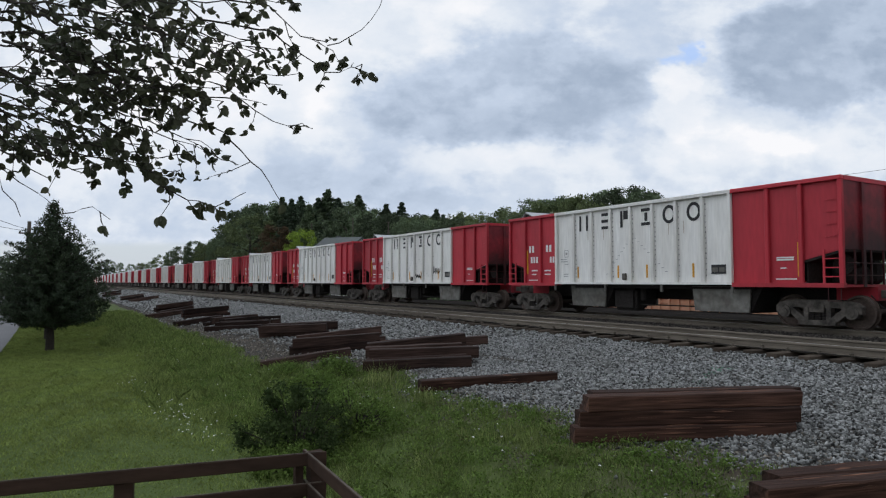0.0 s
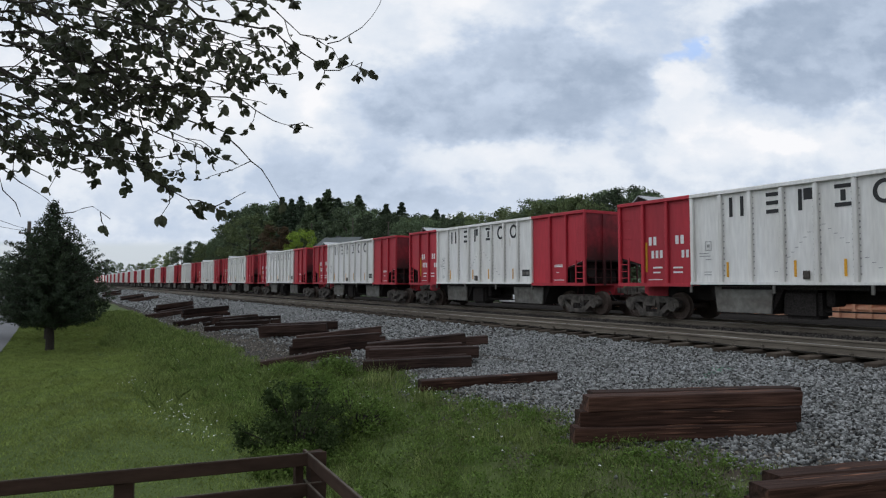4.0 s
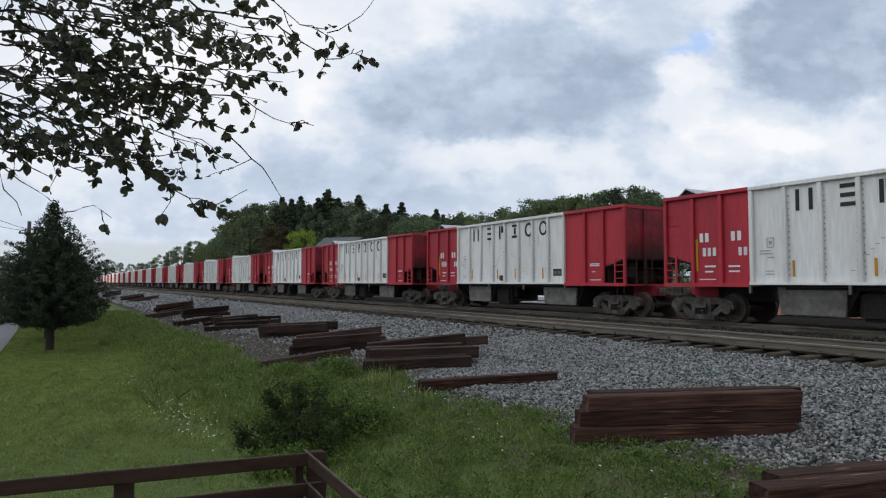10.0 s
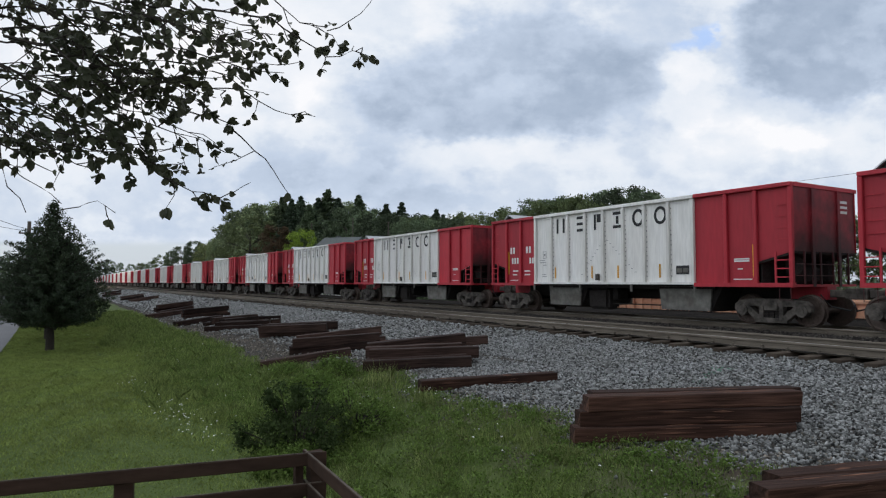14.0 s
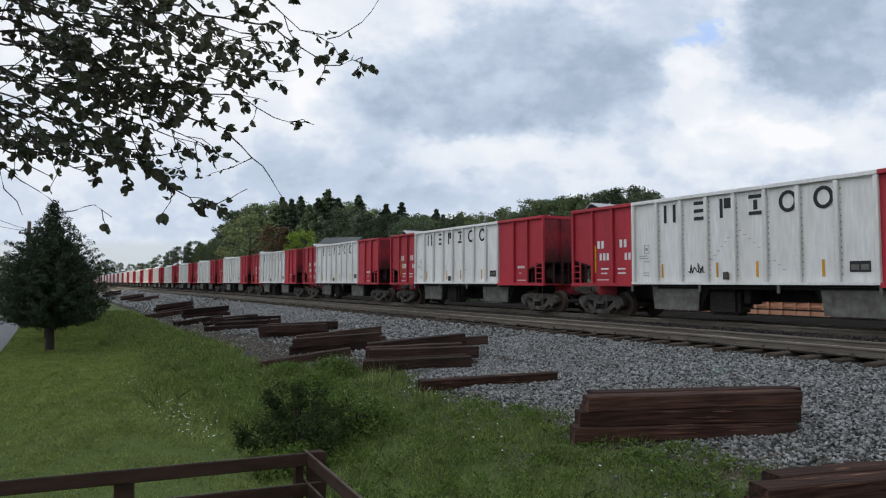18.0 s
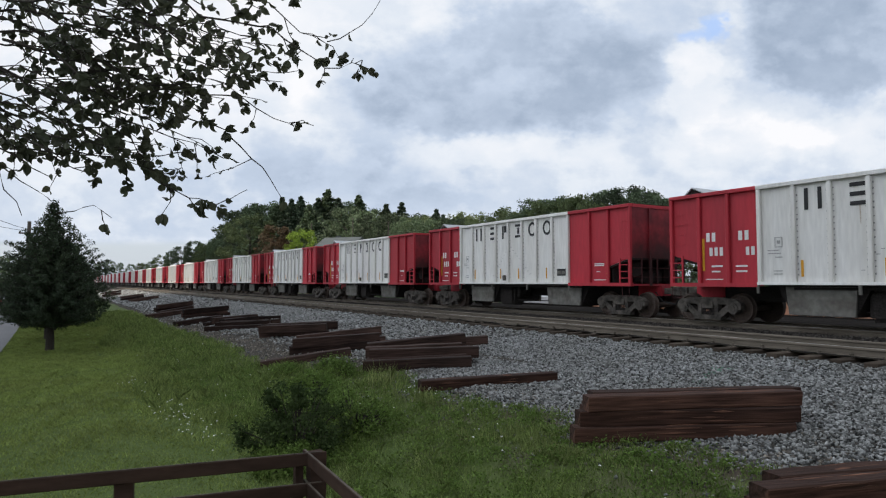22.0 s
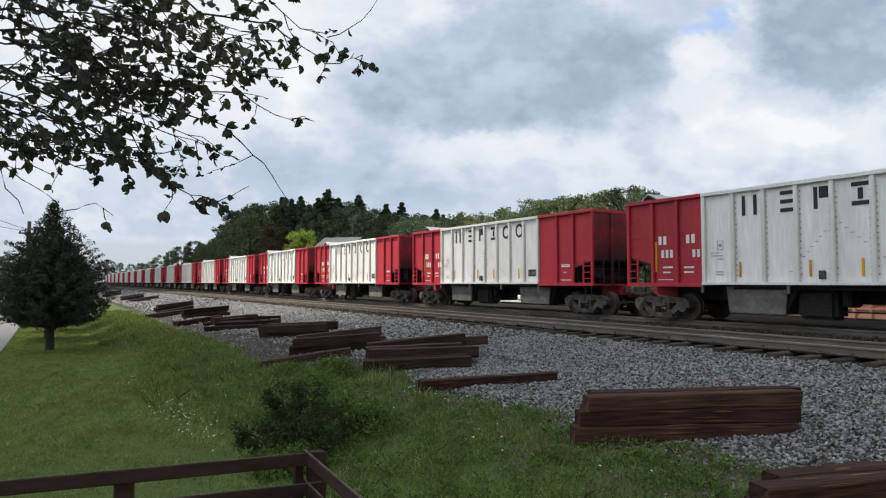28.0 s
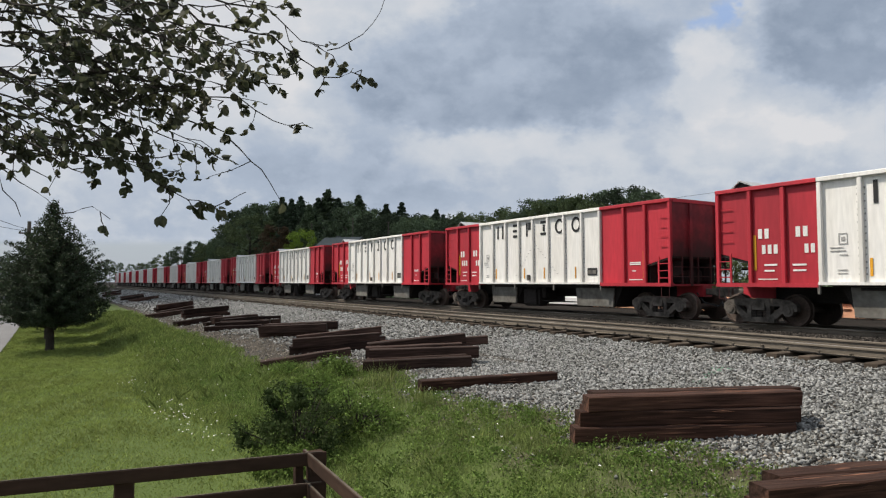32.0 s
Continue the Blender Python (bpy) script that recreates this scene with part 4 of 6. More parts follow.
def broad_tree(seed, mat, width=0.36, size=0.22, clumps=120, name="tree"):
    """A tree one unit of ten metres high: trunk, limbs and a crown of leaf clumps."""
    rng = np.random.default_rng(seed)
    t = new(name)
    t.empty_display_size = 0.2
    h = 10.0
    trunk = tube([(0, 0, -0.4), (0.1, 0.05, 2.0), (0.0, 0.15, 4.5), (0.15, 0.1, 7.5)], [0.24, 0.19, 0.14, 0.05], 7)
    for k in range(7):
        a, z = k * 2.4 + seed, 2.6 + k * 0.75
        r = h * width * 0.75 * (1 - abs(z - 5.2) / 7)
        tube([(0.05, 0.08, z), (math.cos(a) * r * 0.5, math.sin(a) * r * 0.5, z + 0.8), (math.cos(a) * r, math.sin(a) * r, z + 1.3)], [0.09, 0.06, 0.025], 5, trunk)
    part("trunk", trunk, M_BARK, t)
    cs, rs = [], []
    for k in range(clumps):
        z = 1.2 + 8.4 * rng.random() ** 0.85
        r = h * width * math.sqrt(max(0.04, 1 - ((z - 5.0) / 5.2) ** 2)) * (0.35 + 0.65 * rng.random() ** 0.5)
        a = rng.random() * 6.283
        cs.append((math.cos(a) * r, math.sin(a) * r, z))
        rs.append(0.42 + 0.55 * rng.random())
    v, f = leaf_cloud(rng, cs, rs, 95, size * 0.5)
    part_ob = from_arrays("crown", v, f, mat, t)
    return t


def pine_tree(seed, mat, width=0.22, size=0.26, name="tree", h=10.0, tiers=24, low=0.12):
    rng = np.random.default_rng(seed)
    t = new(name)
    t.empty_display_size = 0.2
    trunk = tube([(0, 0, -0.4), (0.03, 0, h * 0.5), (0, 0.02, h * 0.97)], [h * 0.022, h * 0.014, 0.02], 7)
    cs, rs = [], []
    for k in range(tiers):
        q = k / (tiers - 1)
        z = h * (low + (0.985 - low) * q)
        reach = h * width * (1 - q) ** 0.9 * (0.8 + 0.4 * rng.random()) + 0.06
        n = max(3, int(8 * (1 - q) + 3))
        for b in range(n):
            a = b * 6.283 / n + k * 1.1 + rng.random() * 0.5
            rr = reach * (0.75 + 0.4 * rng.random())
            tube([(0, 0, z), (math.cos(a) * rr * 0.9, math.sin(a) * rr * 0.9, z + 0.02 * h)], [0.035, 0.012], 4, trunk)
            for s in (0.25, 0.45, 0.65, 0.85, 1.0):
                cs.append((math.cos(a) * rr * s, math.sin(a) * rr * s, z - 0.012 * h * s + rng.normal() * 0.05))
                rs.append(0.03 * h * (1.15 - 0.5 * s) * (1 - 0.6 * q) + 0.06)
    part("trunk", trunk, M_BARK, t)
    v, f = leaf_cloud(rng, cs, rs, 60, size * 0.42, 0.6, 0.28)
    from_arrays("crown", v, f, mat, t)
    return t


WOODS = dict(a=[broad_tree(s, M_WOOD_A, w) for s, w in ((11, 0.36), (12, 0.3), (13, 0.42))],
             b=[broad_tree(s, M_WOOD_B, w) for s, w in ((21, 0.36), (22, 0.44))],
             c=[pine_tree(s, M_WOOD_C, w) for s, w in ((31, 0.3), (32, 0.36))],
             k=[pine_tree(61, M_WOOD_A, 0.4, 0.36), pine_tree(62, M_WOOD_A, 0.34, 0.36)], l=[broad_tree(41, M_LIME, 0.45)], r=[broad_tree(51, M_RUSSET, 0.34)])
WORDS = dict(k="dark green cone-shaped tree in the wood beyond the tracks", a="mid-green leafy tree in the wood beyond the tracks", b="light green leafy tree beyond the tracks", c="dark green pine rising from the wood beyond the tracks",
             l="bright lime-green young tree beside the far house", r="russet-brown tree at the edge of the wood")
used = {}


def wood(kind, u, top, depth, wide=1.0):
    """A tree whose top stands at the slope top over the eye's level."""
    x, y = out_at(u, depth)
    g = ground_z(x, y) - 0.1
    h = EYE_Z + top * depth - g
    base = WOODS[kind]
    src = base[used.get(kind, 0) % len(base)]
    used[kind] = used.get(kind, 0) + 1
    s = h / 10.0
    ob = copy_thing(src, Matrix.Identity(4))
    ob.matrix_basis = Matrix.LocRotScale((x, y, g), Euler((0, 0, used[kind] * 1.7)), (s * wide, s * wide, s))
    tagged(ob, WORDS[kind], "tree", "trees beyond the tracks")


def line_depth(u, y):
    return y / (FWD.y + u * RGT.y)


for kind, px, top, off in (
        ("a", 195, 462, 36), ("a", 212, 465, 42), ("a", 232, 467, 38), ("b", 250, 465, 40), ("a", 268, 462, 42), ("b", 286, 450, 38), ("a", 303, 442, 40), ("a", 322, 435, 38),
        ("a", 343, 426, 42), ("b", 362, 430, 38), ("a", 382, 421, 40), ("a", 402, 394, 46), ("a", 420, 372, 44), ("b", 440, 376, 38), ("a", 455, 362, 46), ("a", 474, 356, 48),
        ("r", 487, 398, 36), ("k", 498, 350, 46), ("c", 515, 352, 44), ("c", 531, 347, 48), ("k", 546, 362, 42), ("c", 562, 350, 46), ("k", 580, 336, 48), ("c", 598, 350, 46),
        ("a", 615, 366, 44), ("k", 634, 345, 48), ("a", 650, 372, 44), ("a", 668, 378, 40), ("k", 683, 362, 48), ("a", 698, 376, 44), ("c", 711, 358, 48), ("a", 727, 380, 42),
        ("b", 742, 382, 46), ("a", 757, 388, 42), ("c", 772, 370, 50), ("c", 784, 380, 46), ("a", 797, 384, 42), ("b", 812, 378, 48), ("b", 830, 374, 48), ("b", 848, 382, 44),
        ("b", 868, 395, 42), ("b", 888, 376, 46), ("b", 903, 366, 48), ("b", 922, 368, 46), ("a", 940, 362, 44), ("a", 957, 350, 48), ("b", 975, 352, 44), ("a", 992, 348, 46),
        ("b", 1010, 346, 48), ("b", 1035, 343, 46), ("b", 1058, 350, 44), ("a", 1078, 338, 46), ("a", 1098, 331, 48), ("a", 1118, 329, 46), ("a", 1140, 336, 46), ("a", 1158, 350, 44),
        ("a", 1190, 352, 60), ("b", 1240, 362, 44), ("a", 1300, 370, 46), ("b", 1360, 375, 44), ("a", 1430, 372, 46), ("b", 1500, 378, 44), ("a", 1560, 375, 46),
        ("a", 258, 466, 60), ("a", 296, 461, 64), ("a", 332, 447, 62), ("c", 352, 428, 66), ("a", 372, 428, 64),
        ("a", 392, 420, 60), ("c", 411, 384, 66), ("a", 430, 371, 62), ("a", 448, 368, 66), ("a", 466, 360, 60), ("c", 486, 364, 66), ("a", 506, 360, 66), ("a", 540, 358, 64),
        ("c", 574, 341, 60), ("a", 606, 362, 62), ("a", 624, 356, 66), ("a", 660, 368, 62), ("b", 676, 366, 64), ("a", 735, 378, 62), ("a", 765, 378, 64), ("a", 820, 382, 62),
        ("a", 180, 463, 34), ("a", 172, 466, 36), ("a", 5, 452, -22), ("a", 25, 455, -26), ("a", 60, 460, -14)):
    u = (px - 784) / 1150
    d = line_depth(u, off) if off > 0 else 150 + off
    wood(kind, u, (500 - top) / 1150, min(d, 460), 1.25 if kind == "c" else 1.15 if kind == "k" else 0.7 if px < 425 else 0.9)
wood("l", (536 - 784) / 1150, 94 / 1150, line_depth((536 - 784) / 1150, 28), 0.66)
for kind in WOODS:
    for src in WOODS[kind]:
        for o in (*src.children_recursive, src):
            bpy.data.objects.remove(o)

# low scrub along the far side of the line
rng = np.random.default_rng(5)
cs, rs = [], []
for k in range(520):
    x = -130 + 150 * rng.random()
    y = 28.5 + 6 * rng.random()
    hgt = 0.5 + 1.6 * rng.random()
    cs.append((x, y, -0.6 + hgt * 0.6))
    rs.append(hgt * 0.75)
v, f = leaf_cloud(rng, cs, rs, 60, 0.16, 0.9)
tagged(from_arrays("scrub", v, f, M_WOOD_A), "green scrub along the far side of the railway", "bushes", kind="stuff")

# ---- house, poles and wires beyond the tracks ----


def house():
    x, y = out_at(-0.152, line_depth(-0.152, 31.5))
    g = ground_z(x, y)
    t = thing("house", pose(x, y, g, 0, 0, 40), "white house with grey shingle roof among trees", "house")
    part("wall", boxes((-2.6, 2.3, -2.6, 2.6, -0.2, 5.7)), M_SIDING, t)
    part("roof", prism([(-3.4, 5.6), (0, 7.2), (3.4, 5.6), (3.4, 5.76), (0, 7.38), (-3.4, 5.76)], "x", -2.8, 2.5), M_ROOF, t)
    part("gable", prism([(-3.0, 5.7), (3.0, 5.7), (0, 7.15)], "x", 2.2, 2.32), M_SIDING, t)
    part("gable", prism([(-3.0, 5.7), (3.0, 5.7), (0, 7.15)], "x", -2.62, -2.5), M_SIDING, t)
    part("chimney", boxes((-1.4, -0.9, 0.3, 0.8, 6.7, 7.6)), M_ROOF, t)
    w = None
    for wx in (-1.7, 0.0, 1.6):
        wd = part("window", boxes((wx - 0.5, wx + 0.5, -2.64, -2.6, 3.6, 5.0)), M_PALE, t)
        part("pane", boxes((wx - 0.42, wx + 0.42, -2.66, -2.645, 3.68, 4.92)), M_GLASS, wd)
    return t


house()


def mast(px, top, y_off):
    u = (px - 784) / 1150
    d = line_depth(u, y_off)
    x, y = out_at(u, d)
    g = ground_z(x, y)
    t = thing("utility_pole", pose(x, y, g), "slim grey pole standing among far trees", "pole", "far poles")
    hgt = EYE_Z + top * d - g
    part("pole", tube([(0, 0, -0.3), (0, 0, hgt)], [0.09, 0.055], 8), M_POLE, t)
    part("cap", bevelled(boxes((-0.1, 0.1, -0.1, 0.1, hgt, hgt + 0.08)), 0.02), M_POLE, t)


for px, top, yo in ((551, 0.089, 33), (624, 0.098, 33), (687, 0.092, 30.1)):
    mast(px, top, yo)
right_pole = thing("utility_pole", pose(30, 30.1, ground_z(30, 30)), "slim grey pole standing beyond the tracks", "pole", "far poles")
part("pole", tube([(0, 0, -0.3), (0, 0, 7.4)], [0.1, 0.07], 8), M_POLE, right_pole)

px0, py0 = -42.9, -1.25
pole = thing("utility_pole", pose(px0, py0, ground_z(px0, py0)), "brown wooden utility pole at the edge of the lane", "pole")
part("pole", tube([(0, 0, -0.4), (0.02, 0, 3.0), (0.0, 0.02, 5.9)], [0.14, 0.12, 0.095], 12), M_POLE, pole)
part("crossarm", boxes((-0.05, 0.05, -0.45, 0.3, 5.19, 5.27)), M_POLE, pole)
for yy in (-0.4, 0.25):
    part("insulator", tube([(0, yy, 5.27), (0, yy, 5.4)], [0.04, 0.03], 8), M_PALE, pole)


def wire(name, a, b, sag, r, label):
    pts = [Vector(a).lerp(Vector(b), k / 16) - Vector((0, 0, sag * 4 * (k / 16) * (1 - k / 16))) for k in range(17)]
    bm = tube(pts, [r] * 17, 4)
    return tagged(link_mesh(name, bm, M_CABLE), label, "cable", "overhead cables")


pz = ground_z(px0, py0)
wire("overhead_cable", (px0, py0 - 0.4, pz + 5.4), (-8, py0 - 5.0, pz + 6.4), 0.7, 0.012, "thin black cable strung from the wooden pole")
wire("overhead_cable", (px0, py0 + 0.25, pz + 5.4), (-8, py0 - 4.0, pz + 6.4), 0.6, 0.012, "thin black cable strung from the wooden pole")
wire("overhead_cable", (-61.1, 30.1, 6.15), (30, 30.1, 6.25), 0.25, 0.009, "thin cable strung beyond the train")

# ---- plant standing on the ground beyond the second track ----


def orange_car():
    t = thing("gondola", pose(-17.4, 26.2, -0.72), "orange ribbed steel gondola body standing beyond the train", "gondola")
    lx, ly = 8.5, 1.25
    part("underframe", boxes((-lx, lx, -ly - 0.05, ly, 0.0, 0.6)), M_UNDER, t, "dark underframe")
    for s in (-1, 1):
        part("side_wall", boxes((-lx, lx, min(s * ly, s * (ly - 0.06)), max(s * ly, s * (ly - 0.06)), 0.6, 1.12)), M_ORANGE, t)
        part("top_rail", boxes((-lx, lx, min(s * (ly - 0.1), s * (ly + 0.08)), max(s * (ly - 0.1), s * (ly + 0.08)), 1.12, 1.2)), M_ORANGE, t)
    part("end_wall", boxes((-lx - 0.06, -lx, -ly, ly, 0.6, 1.12)), M_ORANGE, t)
    part("end_wall", boxes((lx, lx + 0.06, -ly, ly, 0.6, 1.12)), M_ORANGE, t)
    rib = part("rib", boxes((-0.05, 0.05, -ly - 0.1, -ly, 0.6, 1.12)), M_ORANGE, t)
    rib.matrix_basis = pose(-lx + 0.1, 0, 0)
    for k in range(1, 31):
        again("rib", rib, t, pose(-lx + 0.1 + k * 0.55, 0, 0))
    part("waist_bar", boxes((-lx, lx, -ly - 0.06, -ly - 0.002, 0.92, 0.97)), M_ORANGE, t)
    return t


orange_car()
tr = thing("trailer", pose(-30.4, 26.2, -0.64), "white sheet-metal trailer box beyond the train", "trailer")
part("box", bevelled(boxes((-4.2, 4.0, -1.2, 1.2, 0.55, 0.98)), 0.03), M_PALE, tr)
for wx in (-2.6, -1.7, 2.4):
    part("wheel", disc_y(bmesh.new(), wx, 0.22, -1.18, -0.95, 0.24, 16), M_BLACK, tr)
part("skid", boxes((-4.1, 3.9, -1.1, -1.0, 0.0, 0.55), (-4.1, 3.9, 1.0, 1.1, 0.0, 0.55)), M_UNDER, tr)

# ---- piles of used ties beside the track ----
TIE_L, TIE_W, TIE_H = 2.6, 0.23, 0.19


def tie_mesh(seed, fat=1.0, mat=M_CREO, length=TIE_L):
    rng = random.Random(seed)
    bm = bmesh.new()
    wide, high = TIE_W * fat, TIE_H * fat
    n = 9
    rings = []
    for i in range(n):
        x = length * i / (n - 1)
        j = [rng.uniform(-0.006, 0.006) for _ in range(4)]
        rings.append([bm.verts.new((x + (rng.uniform(-0.012, 0.012) if i in (0, n - 1) else 0), 0 + j[0], -high + j[1])), bm.verts.new((x, wide + j[1], -high)),
                      bm.verts.new((x, wide + j[2], j[3])), bm.verts.new((x, j[3], j[0] * 0.7))])
    for a, b in zip(rings, rings[1:]):
        for k in range(4):
            bm.faces.new((a[k], b[k], b[(k + 1) % 4], a[(k + 1) % 4]))
    bm.faces.new(rings[0])
    bm.faces.new(rings[-1][::-1])
    bmesh.ops.recalc_face_normals(bm, faces=list(bm.faces))
    long_edges = [e for e in bm.edges if abs((e.verts[0].co - e.verts[1].co).x) > 0.2]
    bmesh.ops.bevel(bm, geom=long_edges, offset=0.012, segments=1, affect="EDGES", clamp_overlap=True)
    me = bpy.data.meshes.new("used_tie")
    bm.to_mesh(me)
    bm.free()
    me.materials.append(mat)
    return me


TIE_MESHES = [tie_mesh(s) for s in range(5)]
LONG_TIES = [tie_mesh(s + 20, 0.93, M_CREO, 2.73) for s in range(5)]
TIMBERS = [tie_mesh(s + 10, 1.32, M_TIMBER, 2.2 + 0.12 * (s % 3)) for s in range(5)]
tie_count = 0
trng = random.Random(23)


def tie_at(x, y, z, head, pitch=0.0, roll=0.0, kinds=TIE_MESHES):
    """A used tie from its upper front corner, along its heading in degrees."""
    global tie_count
    ob = new("used_tie", kinds[tie_count % 5])
    tie_count += 1
    ob.matrix_basis = pose(x, y, z, roll, -pitch, head)
    low = "lying on the ballast" if z - ground_z(x, y) < 0.33 else "stacked on other ties"
    if x > -11:
        # torn fibres and splits on the weathered faces
        for k in range(9):
            a, ln = trng.uniform(0.1, 1.9), trng.uniform(0.15, 0.65)
            w = trng.uniform(0.004, 0.016)
            if k % 2:
                yy = trng.uniform(0.02, TIE_W - 0.03)
                pts = [(a, yy, 0.001), (a + ln * 0.5, yy + w, 0.004), (a + ln, yy, 0.001), (a + ln * 0.5, yy - w * 0.5, 0.0)]
            else:
                zz = -trng.uniform(0.02, TIE_H - 0.03)
                pts = [(a, -0.005, zz), (a + ln * 0.5, -0.008, zz + w), (a + ln, -0.005, zz), (a + ln * 0.5, -0.006, zz - w * 0.5)]
            sb = bmesh.new()
            top = [sb.verts.new(p) for p in pts]
            base = [sb.verts.new((p[0], p[1] + (0.012 if k % 2 == 0 else 0), p[2] - (0.012 if k % 2 else 0))) for p in pts]
            sb.faces.new(top)
            sb.faces.new(base[::-1])
            for q in range(4):
                sb.faces.new((top[q], base[q], base[(q + 1) % 4], top[(q + 1) % 4]))
            bmesh.ops.recalc_face_normals(sb, faces=list(sb.faces))
            part("splinter", sb, M_SPLINTER, ob)
    return tagged(ob, "dark reddish-brown creosoted wooden railway tie " + low, "railway tie", "used tie piles")


# the nearest piles
for x, y, z, head in ((-5.746, 5.225, -0.512, 65.0), (-5.77, 5.325, -0.336, 64.0), (-5.70, 5.40, -0.161, 67.0)):
    for k in range(3 if z < -0.2 else 2):
        tie_at(x - 0.17 * k, y + (0.21 + 0.02 * (k % 2)) * k, z + 0.004 * (k % 2), head - 0.4 * k, 0.15, kinds=LONG_TIES)
for x, y, z, head in ((-3.22, 4.96, -0.69, 72.0), (-3.42, 5.2, -0.69, 72.6), (-3.58, 5.55, -0.69, 72.2), (-3.25, 5.03, -0.5, 72.6), (-3.39, 5.42, -0.496, 72.4)):
    tie_at(x, y, z, head, 0.2)
for row in ((-9.88, 5.48, -0.52, 76, 0.8),
            (-12.88, 5.72, -0.51, 59, 2.4), (-13.2, 5.95, -0.5, 60, 2.4), (-13.5, 6.15, -0.5, 62, 2.4), (-13.22, 6.02, -0.31, 63, 1.2), (-13.6, 6.1, -0.3, 63, 2.2), (-13.95, 6.3, -0.25, 66, 5.2), (-14.25, 6.45, -0.27, 65, 5.2), (-14.2, 6.5, -0.5, 65, 3.0), (-15.36, 7.77, -0.4, 64, 3.6),
            (-15.83, 4.33, -0.74, 74, 7.0), (-17.1, 5.45, -0.54, 67, 3.3), (-17.4, 5.6, -0.53, 66, 3.3), (-17.0, 5.5, -0.34, 70, 3.3), (-18.2, 6.0, -0.36, 66, 6.0), (-17.8, 5.95, -0.47, 65, 2.0), (-18.3, 6.3, -0.5, 62, 2.4),
            (-21.3, 5.75, -0.25, 60, 2.0), (-22.0, 5.98, -0.5, 54, 1.5), (-21.75, 6.05, -0.23, 62, 2.0), (-22.5, 6.2, -0.48, 58, 1.5), (-22.2, 6.3, -0.24, 60, 2.2),
            (-27.7, 5.71, -0.48, 62, 2.4), (-27.2, 5.2, -0.6, 56, 2.5), (-28.1, 6.0, -0.46, 66, 2.0), (-30.5, 7.0, -0.45, 76, 2.0),
            (-29.42, 5.71, -0.56, 106, 2.8), (-28.57, 6.3, -0.4, 125, 1.0), (-35.75, 5.73, -0.4, 93, 4.2), (-35.46, 5.85, -0.54, 103, 2.6), (-30.9, 4.74, -0.58, 113, 5.0), (-31.2, 5.17, -0.62, 124, 5.2),
            (-38.91, 4.5, -0.6, 113, 5.5), (-43.28, 5.41, -0.4, 105, 6.5), (-41.95, 5.5, -0.56, 120, 6.5), (-43.0, 5.5, -0.22, 104, 6.0), (-35.6, 5.8, -0.22, 96, 3.6), (-29.2, 6.0, -0.36, 110, 2.0),
            (-73.24, 5.97, -0.5, 110, 9.0), (-66.87, 6.2, -0.5, 88, 10.5), (-68.5, 6.2, -0.5, 92, 9.5), (-80.0, 6.4, -0.4, 88, 8.0), (-96.0, 5.6, -0.55, 88, 9.0), (-98.8, 5.7, -0.5, 96, 8.0), (-116, 7.0, -0.4, 100, 7.0), (-112, 6.2, -0.5, 90, 8.0)):
    tie_at(*row, kinds=TIMBERS if row[0] < -11 else TIE_MESHES)

# ---- the garden fence ----
FENCE_TOP = -0.25


def fence():
    t = thing("fence", pose(-5.40, 1.97, 0), "dark brown stained wooden board fence", "fence")
    g = -1.32
    post = part("post", bevelled(boxes((-0.068, 0.068, -0.068, 0.068, g - 0.2, FENCE_TOP - 0.018)), 0.01), M_FENCE, t)
    head_a = math.atan2(-2.24, -0.40)
    head_b = math.atan2(-0.09, 1.38)
    da, db = Vector((math.cos(head_a), math.sin(head_a), 0)), Vector((math.cos(head_b), math.sin(head_b), 0))
    thin = part("post", bevelled(boxes((-0.035, 0.035, -0.035, 0.035, g - 0.2, FENCE_TOP - 0.03)), 0.006), M_FENCE, t, "thin corner post")
    thin.matrix_basis = pose(da.x * 0.15, da.y * 0.15, 0)
    for d, n, first, gap, side in ((da, 4, 1.48, 2.3, 1), (db, 3, 2.2, 2.2, -1)):
        deg = math.degrees(math.atan2(d.y, d.x))
        for k in range(n):
            p = d * (first + gap * k)
            again("post", post, t, pose(p.x, p.y, -0.065, 0, 0, deg))
        length = first + gap * (n - 1) + 0.1
        for k in range(4):
            z = FENCE_TOP - 0.25 * k
            bm = bevelled(boxes((-0.07 if side > 0 else -0.04, length, 0.076 * side, 0.076 * side + 0.028 * side, z - 0.105, z) if side > 0 else
                                (-0.06, length, -0.104, -0.076, z - 0.105, z)), 0.006)
            b = part("board", bm, M_FENCE, t)
            b.matrix_basis = pose(0, 0, 0, 0, 0, deg)
            a0, a1 = (0.082, 0.1) if side > 0 else (-0.1, -0.082)
            part("worn_edge", boxes((-0.03, length - 0.02, a0, a1, z - 0.002, z + 0.003)), M_WORN, b, "paler worn upper edge")
    return t


fence()

